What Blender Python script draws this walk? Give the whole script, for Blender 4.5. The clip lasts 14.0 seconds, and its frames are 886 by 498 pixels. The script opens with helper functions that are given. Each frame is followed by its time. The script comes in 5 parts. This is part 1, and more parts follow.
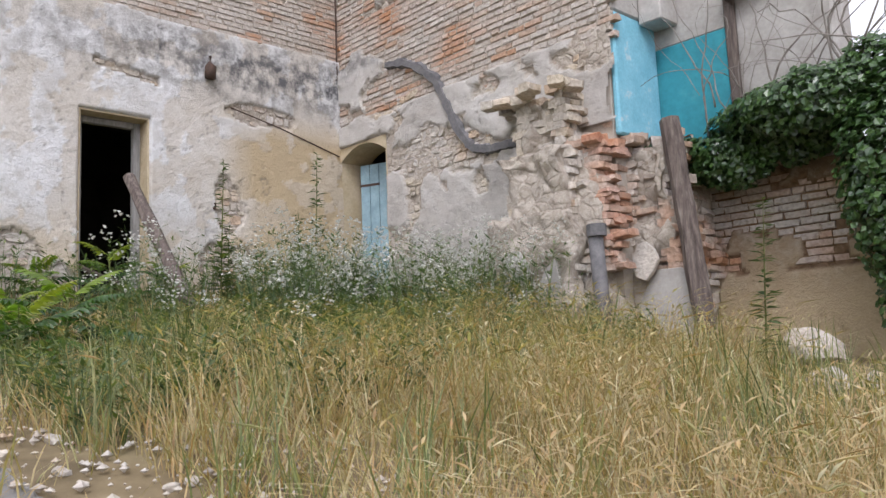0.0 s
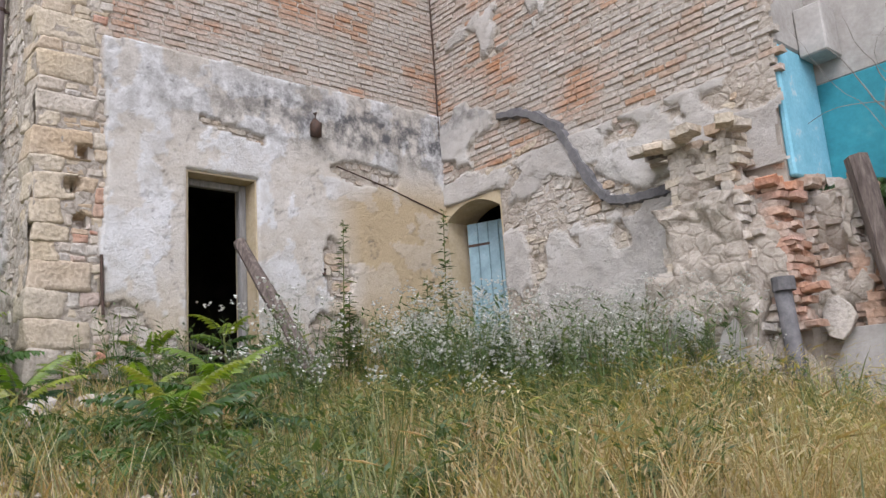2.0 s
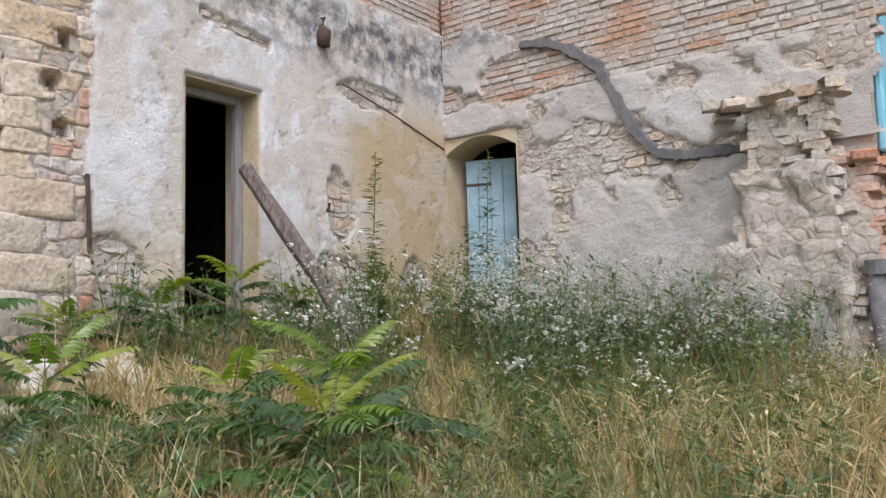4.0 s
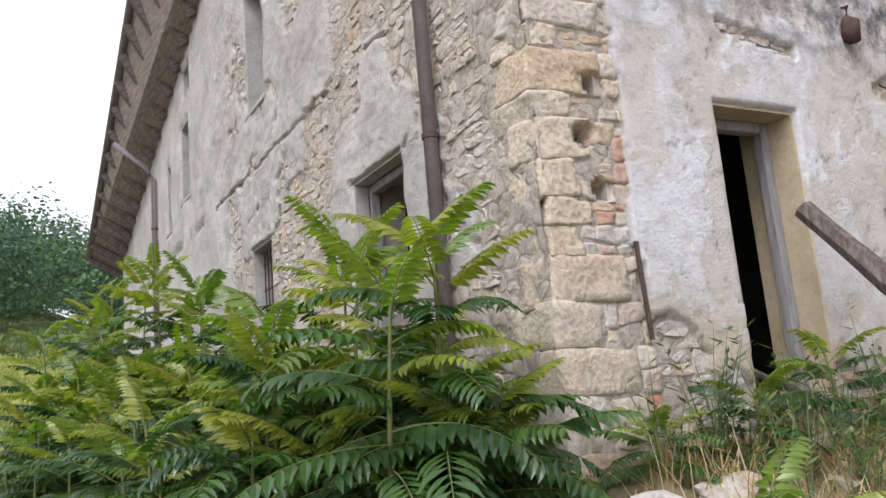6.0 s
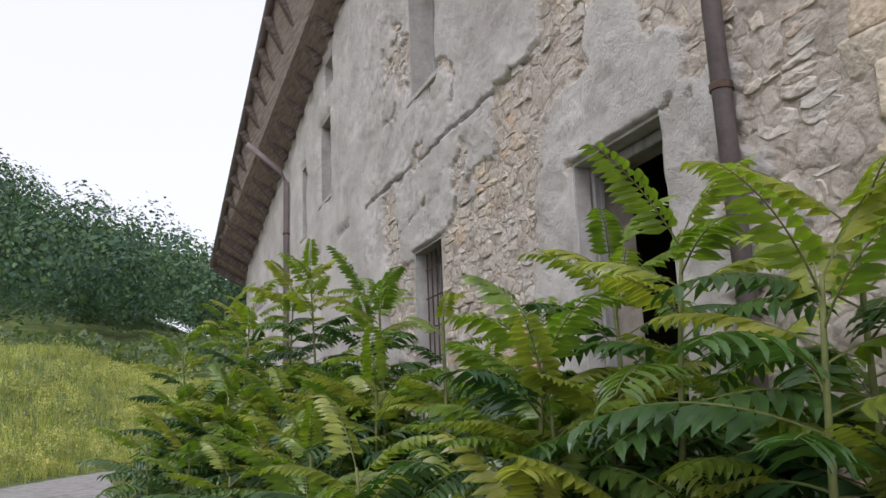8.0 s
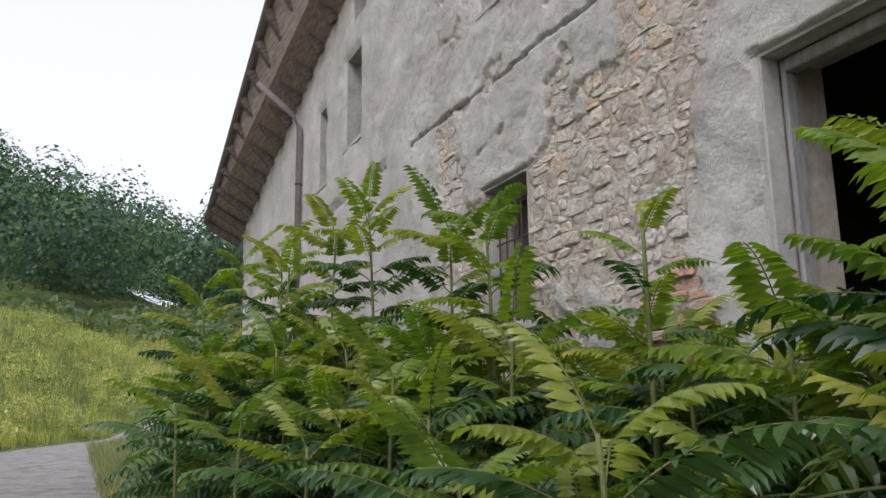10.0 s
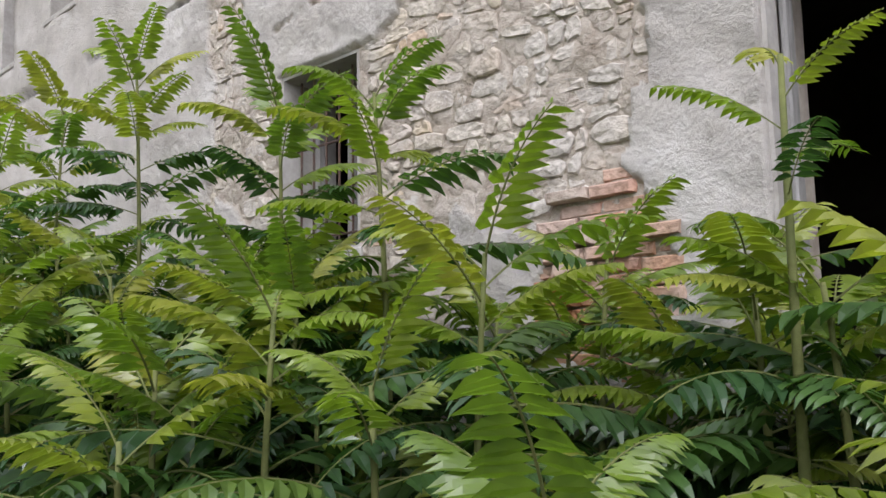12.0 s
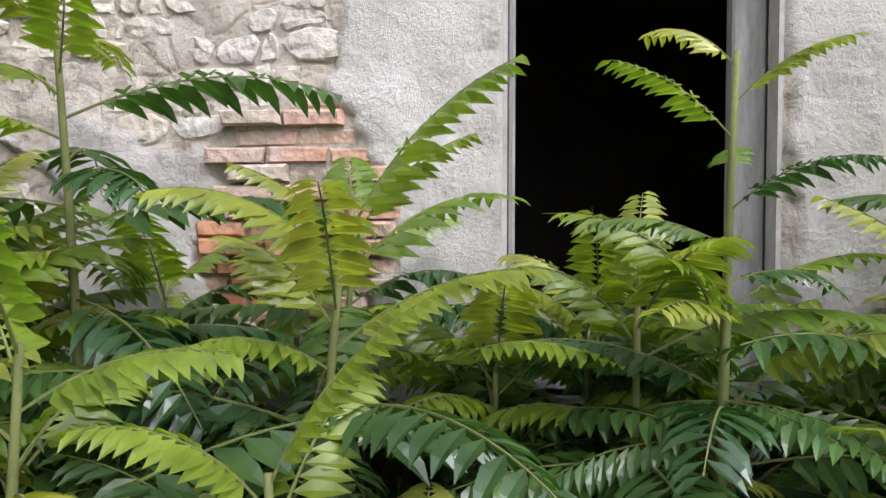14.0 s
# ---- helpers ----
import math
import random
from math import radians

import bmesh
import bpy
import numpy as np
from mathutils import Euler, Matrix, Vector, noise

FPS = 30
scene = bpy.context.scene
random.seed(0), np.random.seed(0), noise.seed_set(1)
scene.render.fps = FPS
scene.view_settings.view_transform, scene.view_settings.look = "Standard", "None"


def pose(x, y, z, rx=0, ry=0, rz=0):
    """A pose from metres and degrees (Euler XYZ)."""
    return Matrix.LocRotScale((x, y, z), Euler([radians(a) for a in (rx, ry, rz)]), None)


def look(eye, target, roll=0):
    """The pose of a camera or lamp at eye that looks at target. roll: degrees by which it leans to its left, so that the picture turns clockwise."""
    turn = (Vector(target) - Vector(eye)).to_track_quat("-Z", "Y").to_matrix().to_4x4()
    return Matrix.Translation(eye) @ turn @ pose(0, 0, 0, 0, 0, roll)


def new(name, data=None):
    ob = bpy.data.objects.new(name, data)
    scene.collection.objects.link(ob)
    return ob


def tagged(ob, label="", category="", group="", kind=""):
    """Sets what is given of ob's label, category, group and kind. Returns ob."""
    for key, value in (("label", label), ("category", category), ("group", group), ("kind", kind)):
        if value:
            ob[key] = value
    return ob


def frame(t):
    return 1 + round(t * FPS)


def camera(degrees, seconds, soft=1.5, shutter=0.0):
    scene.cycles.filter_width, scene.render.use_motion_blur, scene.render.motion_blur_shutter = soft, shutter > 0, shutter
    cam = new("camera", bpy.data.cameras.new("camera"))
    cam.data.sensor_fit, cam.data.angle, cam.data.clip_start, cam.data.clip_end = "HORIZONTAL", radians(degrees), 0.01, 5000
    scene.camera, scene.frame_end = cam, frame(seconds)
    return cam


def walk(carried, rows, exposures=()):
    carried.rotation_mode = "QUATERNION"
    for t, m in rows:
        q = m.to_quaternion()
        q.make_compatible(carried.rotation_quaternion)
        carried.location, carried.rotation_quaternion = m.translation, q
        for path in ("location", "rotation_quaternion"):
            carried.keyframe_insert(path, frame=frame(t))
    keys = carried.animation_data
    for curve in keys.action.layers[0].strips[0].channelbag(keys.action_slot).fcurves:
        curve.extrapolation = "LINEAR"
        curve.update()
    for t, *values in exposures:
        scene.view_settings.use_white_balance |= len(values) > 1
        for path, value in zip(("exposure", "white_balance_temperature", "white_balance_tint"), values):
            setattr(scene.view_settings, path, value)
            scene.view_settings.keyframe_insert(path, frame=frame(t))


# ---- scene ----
cam = camera(57.0, 14.0)
PATH = [
    (0, (9.558, -1.749, 1.5), (8.114, -0.389, 1.758), -2.5),
    (0.5, (9.232, -1.732, 1.544), (7.807, -0.362, 1.849), -3.0),
    (1, (8.896, -1.848, 1.645), (7.543, -0.436, 2.065), -3.1),
    (1.5, (8.566, -2.004, 1.725), (7.218, -0.579, 2.114), -2.7),
    (2, (8.099, -2.066, 1.675), (6.64, -0.763, 2.092), -4.0),
    (2.2, (7.912, -2.112, 1.699), (6.439, -0.828, 2.125), -4.0),
    (4.3, (5.714, -2.659, 2.315), (4.513, -1.07, 2.5), -1.3),
    (4.5, (5.482, -2.661, 2.358), (4.178, -1.156, 2.543), -2.5),
    (5, (4.942, -2.74, 2.443), (3.509, -1.383, 2.767), -4.6),
    (5.5, (4.432, -2.789, 2.479), (2.894, -1.573, 2.875), -5.4),
    (6, (3.879, -2.846, 2.626), (2.156, -1.901, 2.998), -5.0),
    (6.5, (3.389, -3.017, 2.677), (1.614, -2.191, 3.082), -2.6),
    (7, (2.956, -3.085, 2.721), (1.126, -2.406, 3.157), -3.6),
    (7.5, (2.559, -3.101, 2.729), (0.713, -2.494, 3.203), -2.3),
    (8, (2.138, -3.119, 2.777), (0.329, -2.386, 3.215), -2.3),
    (8.5, (1.68, -3.072, 2.842), (-0.16, -2.386, 3.223), -3.2),
    (8.7, (1.51, -3.091, 2.847), (-0.351, -2.47, 3.236), -3.6),
    (10.8, (-0.48, -3.589, 2.622), (-2.14, -2.537, 2.994), -0.8),
    (11, (-0.715, -3.534, 2.633), (-2.325, -2.401, 2.985), -1.8),
    (11.5, (-1.162, -3.471, 2.681), (-2.704, -2.232, 2.979), -1.7),
    (12, (-1.593, -3.44, 2.769), (-2.953, -1.995, 3.019), -1.0),
    (12.5, (-1.921, -3.27, 2.82), (-3.237, -1.778, 3.024), 0.7),
    (13, (-2.251, -3.25, 2.968), (-3.418, -1.635, 3.143), 1.6),
    (13.5, (-2.481, -3.277, 2.982), (-3.267, -1.441, 3.087), -0.9),
    (14, (-2.926, -3.309, 3.132), (-3.054, -1.314, 3.058), 0.1),
]
walk(cam, [(t, look(eye, target, roll)) for t, eye, target, roll in PATH],
     [(0, 0.85), (2.2, 0.85), (5, 0.95), (5.8, 0.95), (6.6, 0.85), (7.5, 0.55), (8.7, 0.5), (11, 0.65), (12.5, 1.25), (14, 1.45)])

# ---- world and light ----
world = bpy.data.worlds.new("sky")
scene.world = world
world.use_nodes = True
wn, wl = world.node_tree.nodes, world.node_tree.links
sky = wn.new("ShaderNodeTexSky")
sky.sky_type, sky.sun_disc = "NISHITA", False
sky.sun_elevation, sky.sun_rotation = radians(50), radians(140)
sky.air_density, sky.dust_density, sky.ozone_density = 1.0, 6.0, 1.0
grey = wn.new("ShaderNodeHueSaturation")
grey.inputs["Saturation"].default_value = 0.18
wl.new(sky.outputs[0], grey.inputs["Color"])
cool = wn.new("ShaderNodeMix")
cool.data_type, cool.blend_type = "RGBA", "MULTIPLY"
cool.inputs[0].default_value = 1.0
cool.inputs[7].default_value = (0.97, 0.98, 1.13, 1)
veil = wn.new("ShaderNodeMix")  # an even overcast veil over the clear sky
veil.data_type = "RGBA"
veil.inputs[0].default_value = 0.6
veil.inputs[7].default_value = (6.0, 6.0, 6.0, 1)
wl.new(grey.outputs[0], veil.inputs[6])
wl.new(veil.outputs[2], cool.inputs[6])
wl.new(cool.outputs[2], wn["Background"].inputs["Color"])
wn["Background"].inputs["Strength"].default_value = 0.15

sun_data = bpy.data.lights.new("sun", "SUN")
sun_data.energy, sun_data.angle, sun_data.color = 0.6, radians(20), (1.0, 0.98, 0.95)
sun = new("sun", sun_data)
sun.matrix_world = look((0, 0, 30), (-9.64, 11.49, 30 - 17.88))


# ---- materials ----
def mat_nodes(name, rough=0.9, spec=0.2):
    m = bpy.data.materials.new(name)
    m.use_nodes = True
    nt = m.node_tree
    b = nt.nodes["Principled BSDF"]
    b.inputs["Roughness"].default_value = rough
    b.inputs["Specular IOR Level"].default_value = spec
    return m, nt, b


def noise_node(nt, scale, detail=4, rough=0.6, coord="Object"):
    tc = nt.nodes.new("ShaderNodeTexCoord")
    n = nt.nodes.new("ShaderNodeTexNoise")
    n.inputs["Scale"].default_value, n.inputs["Detail"].default_value, n.inputs["Roughness"].default_value = scale, detail, rough
    nt.links.new(tc.outputs[coord], n.inputs["Vector"])
    return n.outputs["Fac"]


def ramp(nt, fac, stops):
    r = nt.nodes.new("ShaderNodeValToRGB")
    els = r.color_ramp.elements
    while len(els) < len(stops):
        els.new(0.5)
    for e, (p, c) in zip(els, stops):
        e.position, e.color = p, (*c, 1)
    nt.links.new(fac, r.inputs["Fac"])
    return r.outputs["Color"]


def mix(nt, fac, a, b, blend="MIX"):
    n = nt.nodes.new("ShaderNodeMix")
    n.data_type, n.blend_type = "RGBA", blend
    for sock, v in ((n.inputs[0], fac), (n.inputs[6], a), (n.inputs[7], b)):
        if isinstance(v, bpy.types.NodeSocket):
            nt.links.new(v, sock)
        else:
            sock.default_value = v if isinstance(v, float) else (*v, 1)
    return n.outputs[2]


def bump(nt, b, fac, strength, distance):
    n = nt.nodes.new("ShaderNodeBump")
    n.inputs["Strength"].default_value, n.inputs["Distance"].default_value = strength, distance
    nt.links.new(fac, n.inputs["Height"])
    nt.links.new(n.outputs[0], b.inputs["Normal"])


def simple(name, stops, scale=6.0, rough=0.9, bump_scale=40.0, strength=0.4, distance=0.01, metal=0.0, stretch=None, spec=0.2):
    m, nt, b = mat_nodes(name, rough, spec)
    f = noise_node(nt, scale, 6, 0.65)
    c = ramp(nt, f, stops)
    fine = noise_node(nt, scale * 7, 4, 0.7)
    c = mix(nt, 0.35, c, ramp(nt, fine, [(0.3, (0.45, 0.45, 0.45)), (0.7, (1, 1, 1))]), "MULTIPLY")
    nt.links.new(c, b.inputs["Base Color"])
    b.inputs["Metallic"].default_value = metal
    bump(nt, b, noise_node(nt, bump_scale, 5, 0.7), strength, distance)
    if stretch:
        for n in list(nt.nodes):
            if n.type == "TEX_NOISE":
                mp = nt.nodes.new("ShaderNodeMapping")
                mp.inputs["Scale"].default_value = stretch
                src = n.inputs["Vector"].links[0].from_socket
                nt.links.new(src, mp.inputs["Vector"])
                nt.links.new(mp.outputs[0], n.inputs["Vector"])
    return m


def pieces_material(name, cols, island=False, warm=0.0, lime=0.85):
    """Bricks and stones: colour by piece, limewash remains, grain."""
    m, nt, b = mat_nodes(name, 0.95, 0.1)
    if island:
        r = nt.nodes.new("ShaderNodeNewGeometry").outputs["Random Per Island"]
    else:
        r = nt.nodes.new("ShaderNodeObjectInfo").outputs["Random"]
    c = ramp(nt, r, cols)
    f = noise_node(nt, 2.2, 6, 0.65, "Object" if island else "Generated")
    tcn = nt.nodes.new("ShaderNodeNewGeometry").outputs["Position"]
    n = nt.nodes.new("ShaderNodeTexNoise")
    n.inputs["Scale"].default_value, n.inputs["Detail"].default_value = 1.1, 5
    nt.links.new(tcn, n.inputs["Vector"])
    big = n.outputs["Fac"]
    if warm:
        nw = nt.nodes.new("ShaderNodeTexNoise")
        nw.inputs["Scale"].default_value, nw.inputs["Detail"].default_value = 1.0, 3
        mp = nt.nodes.new("ShaderNodeMapping")
        mp.inputs["Scale"].default_value = (0.6, 0.6, 1.6)
        mp.inputs["Location"].default_value = (3.0, 0, 1.4)
        nt.links.new(tcn, mp.inputs["Vector"])
        nt.links.new(mp.outputs[0], nw.inputs["Vector"])
        c = mix(nt, ramp(nt, nw.outputs["Fac"], [(0.50, (0, 0, 0)), (0.60, (warm, warm, warm))]), c, (0.47, 0.22, 0.10))
    c = mix(nt, ramp(nt, big, [(0.40, (0.1, 0.1, 0.1)), (0.58, (lime, lime, lime))]), c, (0.50, 0.47, 0.43))
    n2 = nt.nodes.new("ShaderNodeTexNoise")
    n2.inputs["Scale"].default_value, n2.inputs["Detail"].default_value = 28, 5
    nt.links.new(tcn, n2.inputs["Vector"])
    c = mix(nt, 0.5, c, ramp(nt, n2.outputs["Fac"], [(0.3, (0.42, 0.39, 0.36)), (0.62, (1.05, 1.05, 1.05))]), "MULTIPLY")
    nt.links.new(c, b.inputs["Base Color"])
    bump(nt, b, n2.outputs["Fac"], 0.9, 0.02)
    return m


def wall_material(name, plaster_cols, raw_cols, stain=0.5):
    """Plaster over rough masonry; attribute 'skin' says where plaster is left, 'stain' where it is dirty."""
    m, nt, b = mat_nodes(name, 0.95, 0.1)
    at = nt.nodes.new("ShaderNodeAttribute")
    at.attribute_name = "skin"
    sep = nt.nodes.new("ShaderNodeSeparateColor")
    nt.links.new(at.outputs["Color"], sep.inputs[0])
    big = noise_node(nt, 1.3, 6, 0.62)
    mid = noise_node(nt, 6.0, 6, 0.7)
    fine = noise_node(nt, 45.0, 5, 0.7)
    plaster = ramp(nt, big, plaster_cols)
    plaster = mix(nt, ramp(nt, mid, [(0.45, (0, 0, 0)), (0.72, (0.7, 0.7, 0.7))]), plaster, (0.50, 0.47, 0.42))
    plaster = mix(nt, sep.outputs[2], plaster, (0.50, 0.40, 0.26))
    soot = nt.nodes.new("ShaderNodeMath")
    soot.operation = "MULTIPLY"
    nt.links.new(sep.outputs[1], soot.inputs[0])
    nt.links.new(ramp(nt, mid, [(0.38, (0, 0, 0)), (0.6, (1, 1, 1))]), soot.inputs[1])
    plaster = mix(nt, soot.outputs[0], plaster, (0.13, 0.13, 0.135))
    raw = ramp(nt, mid, raw_cols)
    c = mix(nt, sep.outputs[0], raw, plaster)
    c = mix(nt, 0.3, c, ramp(nt, fine, [(0.3, (0.6, 0.58, 0.55)), (0.62, (1, 1, 1))]), "MULTIPLY")
    nt.links.new(c, b.inputs["Base Color"])
    lump = noise_node(nt, 9.0, 9, 0.74)
    pit = nt.nodes.new("ShaderNodeTexVoronoi")
    pit.feature = "DISTANCE_TO_EDGE"
    pit.inputs["Scale"].default_value = 7.0
    warp = nt.nodes.new("ShaderNodeTexNoise")
    warp.inputs["Scale"].default_value, warp.inputs["Detail"].default_value = 5.0, 4
    tc = nt.nodes.new("ShaderNodeTexCoord")
    nt.links.new(tc.outputs["Object"], warp.inputs["Vector"])
    nt.links.new(mix(nt, 0.16, tc.outputs["Object"], warp.outputs["Color"], "ADD"), pit.inputs["Vector"])
    cell = ramp(nt, pit.outputs["Distance"], [(0.0, (0, 0, 0)), (0.16, (1, 1, 1))])
    grooves = mix(nt, sep.outputs[0], cell, (1.0, 1.0, 1.0))
    c = mix(nt, 0.55, c, mix(nt, grooves, ramp(nt, lump, [(0.35, (0.35, 0.31, 0.27)), (0.55, (0.9, 0.88, 0.85))]), (1.0, 1.0, 1.0)), "MULTIPLY")
    c = mix(nt, 0.45, c, ramp(nt, lump, [(0.32, (0.40, 0.37, 0.34)), (0.42, (1, 1, 1))]), "MULTIPLY")
    nt.links.new(c, b.inputs["Base Color"])
    rough_sum = nt.nodes.new("ShaderNodeMath")
    rough_sum.operation = "MULTIPLY_ADD"
    rough_sum.inputs[1].default_value = 0.9
    nt.links.new(grooves, rough_sum.inputs[0])
    tot = nt.nodes.new("ShaderNodeMath")
    tot.operation = "MULTIPLY_ADD"
    tot.inputs[1].default_value = 2.6
    nt.links.new(lump, tot.inputs[0])
    nt.links.new(fine, tot.inputs[2])
    nt.links.new(tot.outputs[0], rough_sum.inputs[2])
    bump(nt, b, rough_sum.outputs[0], 0.6, 0.03)
    return m


WHITE = [(0.3, (0.54, 0.52, 0.49)), (0.5, (0.68, 0.68, 0.67)), (0.7, (0.76, 0.76, 0.76))]
BEIGE = [(0.3, (0.37, 0.345, 0.315)), (0.5, (0.50, 0.475, 0.44)), (0.7, (0.60, 0.58, 0.55))]
RAW = [(0.3, (0.33, 0.28, 0.23)), (0.5, (0.46, 0.41, 0.35)), (0.7, (0.55, 0.50, 0.44))]
M_WALL_A = wall_material("limewashed_plaster", WHITE, RAW)
M_WALL_B = wall_material("decayed_plaster", BEIGE, RAW)
M_BRICK = pieces_material("old_brick", [(0.0, (0.47, 0.42, 0.37)), (0.45, (0.50, 0.45, 0.40)), (0.70, (0.45, 0.34, 0.26)), (0.88, (0.46, 0.26, 0.15)), (1.0, (0.40, 0.35, 0.30))], False, 0.75, 0.75)
M_BRICK_I = pieces_material("old_brick_joined", [(0.0, (0.47, 0.42, 0.37)), (0.45, (0.50, 0.45, 0.40)), (0.70, (0.45, 0.34, 0.26)), (0.88, (0.46, 0.26, 0.15)), (1.0, (0.40, 0.35, 0.30))], True, 0.75, 0.75)
M_RED = pieces_material("red_brick", [(0.0, (0.45, 0.17, 0.09)), (0.5, (0.50, 0.24, 0.13)), (1.0, (0.42, 0.28, 0.20))], lime=0.65)
M_STONE = pieces_material("rubble_stone", [(0.0, (0.42, 0.36, 0.29)), (0.4, (0.53, 0.48, 0.41)), (0.7, (0.56, 0.48, 0.36)), (0.88, (0.50, 0.36, 0.24)), (1.0, (0.50, 0.46, 0.42))])
M_STONE_I = pieces_material("rubble_stone_joined", [(0.0, (0.42, 0.36, 0.29)), (0.4, (0.53, 0.48, 0.41)), (0.7, (0.56, 0.48, 0.36)), (0.88, (0.50, 0.36, 0.24)), (1.0, (0.50, 0.46, 0.42))], True)
M_QUOIN = pieces_material("quoin_sandstone", [(0.0, (0.52, 0.42, 0.28)), (0.5, (0.56, 0.48, 0.36)), (0.8, (0.50, 0.38, 0.25)), (1.0, (0.55, 0.50, 0.43))], lime=0.35)
M_CORE = simple("mortar_core", RAW, 3.0)
# near-black colour stands in for the unlit depth behind the openings
M_DARK = simple("shade_painted_interior", [(0.3, (0.02, 0.018, 0.016)), (0.7, (0.06, 0.055, 0.05))], 2.0)
M_CEMENT = simple("grey_cement", [(0.3, (0.10, 0.10, 0.105)), (0.7, (0.22, 0.21, 0.21))], 9.0)
M_TIMBER = simple("weathered_timber", [(0.3, (0.07, 0.055, 0.05)), (0.5, (0.15, 0.12, 0.105)), (0.7, (0.26, 0.22, 0.19))], 5.0, stretch=(6, 6, 0.6), strength=0.8)
M_TIMBER_X = simple("weathered_plank", [(0.3, (0.07, 0.06, 0.055)), (0.5, (0.14, 0.12, 0.11)), (0.7, (0.22, 0.2, 0.18))], 5.0)
M_BLUE = simple("pale_blue_paint", [(0.3, (0.22, 0.33, 0.37)), (0.55, (0.30, 0.44, 0.50)), (0.75, (0.40, 0.52, 0.56))], 4.0, 0.6, strength=0.2)
M_TEAL = simple("turquoise_paint", [(0.3, (0.035, 0.22, 0.27)), (0.6, (0.05, 0.30, 0.36)), (0.8, (0.12, 0.36, 0.40))], 2.5, 0.7, strength=0.15)
M_SKYBLUE = simple("light_blue_paint", [(0.35, (0.20, 0.48, 0.60)), (0.6, (0.26, 0.56, 0.68)), (0.72, (0.62, 0.66, 0.66))], 5.0, 0.8, strength=0.2)
M_PALE = simple("pale_plaster", [(0.3, (0.34, 0.32, 0.29)), (0.6, (0.46, 0.44, 0.41)), (0.75, (0.55, 0.53, 0.50))], 3.0, strength=0.35)
M_OCHRE = simple("ochre_plaster", [(0.3, (0.46, 0.37, 0.23)), (0.6, (0.56, 0.47, 0.33)), (0.75, (0.60, 0.53, 0.42))], 3.0, strength=0.3)
M_PIPE = simple("brown_painted_pipe", [(0.3, (0.18, 0.15, 0.15)), (0.7, (0.28, 0.235, 0.235))], 5.0, 0.55, strength=0.15)
M_IRON = simple("rusty_iron", [(0.3, (0.05, 0.04, 0.035)), (0.7, (0.13, 0.08, 0.06))], 20.0, 0.8)
M_FRAME = simple("grey_wood_frame", [(0.3, (0.20, 0.195, 0.185)), (0.6, (0.33, 0.32, 0.31)), (0.8, (0.42, 0.41, 0.40))], 5.0, 0.8, stretch=(5, 5, 0.7))
M_EARTH = simple("dry_earth", [(0.3, (0.13, 0.10, 0.06)), (0.5, (0.22, 0.17, 0.10)), (0.7, (0.30, 0.25, 0.15))], 1.2, 1.0)
_ent = M_EARTH.node_tree
_eb = _ent.nodes["Principled BSDF"]
_ec = _eb.inputs["Base Color"].links[0].from_socket
_sx = _ent.nodes.new("ShaderNodeSeparateXYZ")
_ent.links.new(_ent.nodes.new("ShaderNodeNewGeometry").outputs["Position"], _sx.inputs[0])
_far = _ent.nodes.new("ShaderNodeMapRange")
_far.inputs["From Min"].default_value, _far.inputs["From Max"].default_value = -12.0, -30.0
_ent.links.new(_sx.outputs["X"], _far.inputs["Value"])
_ent.links.new(mix(_ent, _far.outputs[0], _ec, ramp(_ent, noise_node(_ent, 0.6, 6, 0.7), [(0.35, (0.06, 0.09, 0.035)), (0.65, (0.16, 0.19, 0.06))])), _eb.inputs["Base Color"])
M_GRAVEL = simple("pale_gravel", [(0.3, (0.19, 0.175, 0.16)), (0.5, (0.30, 0.285, 0.265)), (0.7, (0.40, 0.385, 0.36))], 3.0, 1.0, 60, 0.9, 0.03)
M_TILE = simple("roof_tile", [(0.3, (0.20, 0.12, 0.08)), (0.7, (0.34, 0.22, 0.15))], 4.0)
M_SOFFIT = simple("soffit_boards", [(0.3, (0.15, 0.12, 0.10)), (0.5, (0.27, 0.22, 0.19)), (0.7, (0.36, 0.31, 0.27))], 4.0, stretch=(0.5, 5, 5))
M_BROWN = wall_material("dark_brown_render", [(0.3, (0.17, 0.12, 0.08)), (0.5, (0.25, 0.18, 0.12)), (0.7, (0.40, 0.36, 0.31))], [(0.3, (0.10, 0.07, 0.05)), (0.5, (0.20, 0.13, 0.08)), (0.7, (0.28, 0.19, 0.12))])
M_GLASS, _nt, _b = mat_nodes("old_glass", 0.08, 0.5)
_b.inputs["Base Color"].default_value = (0.03, 0.04, 0.045, 1)


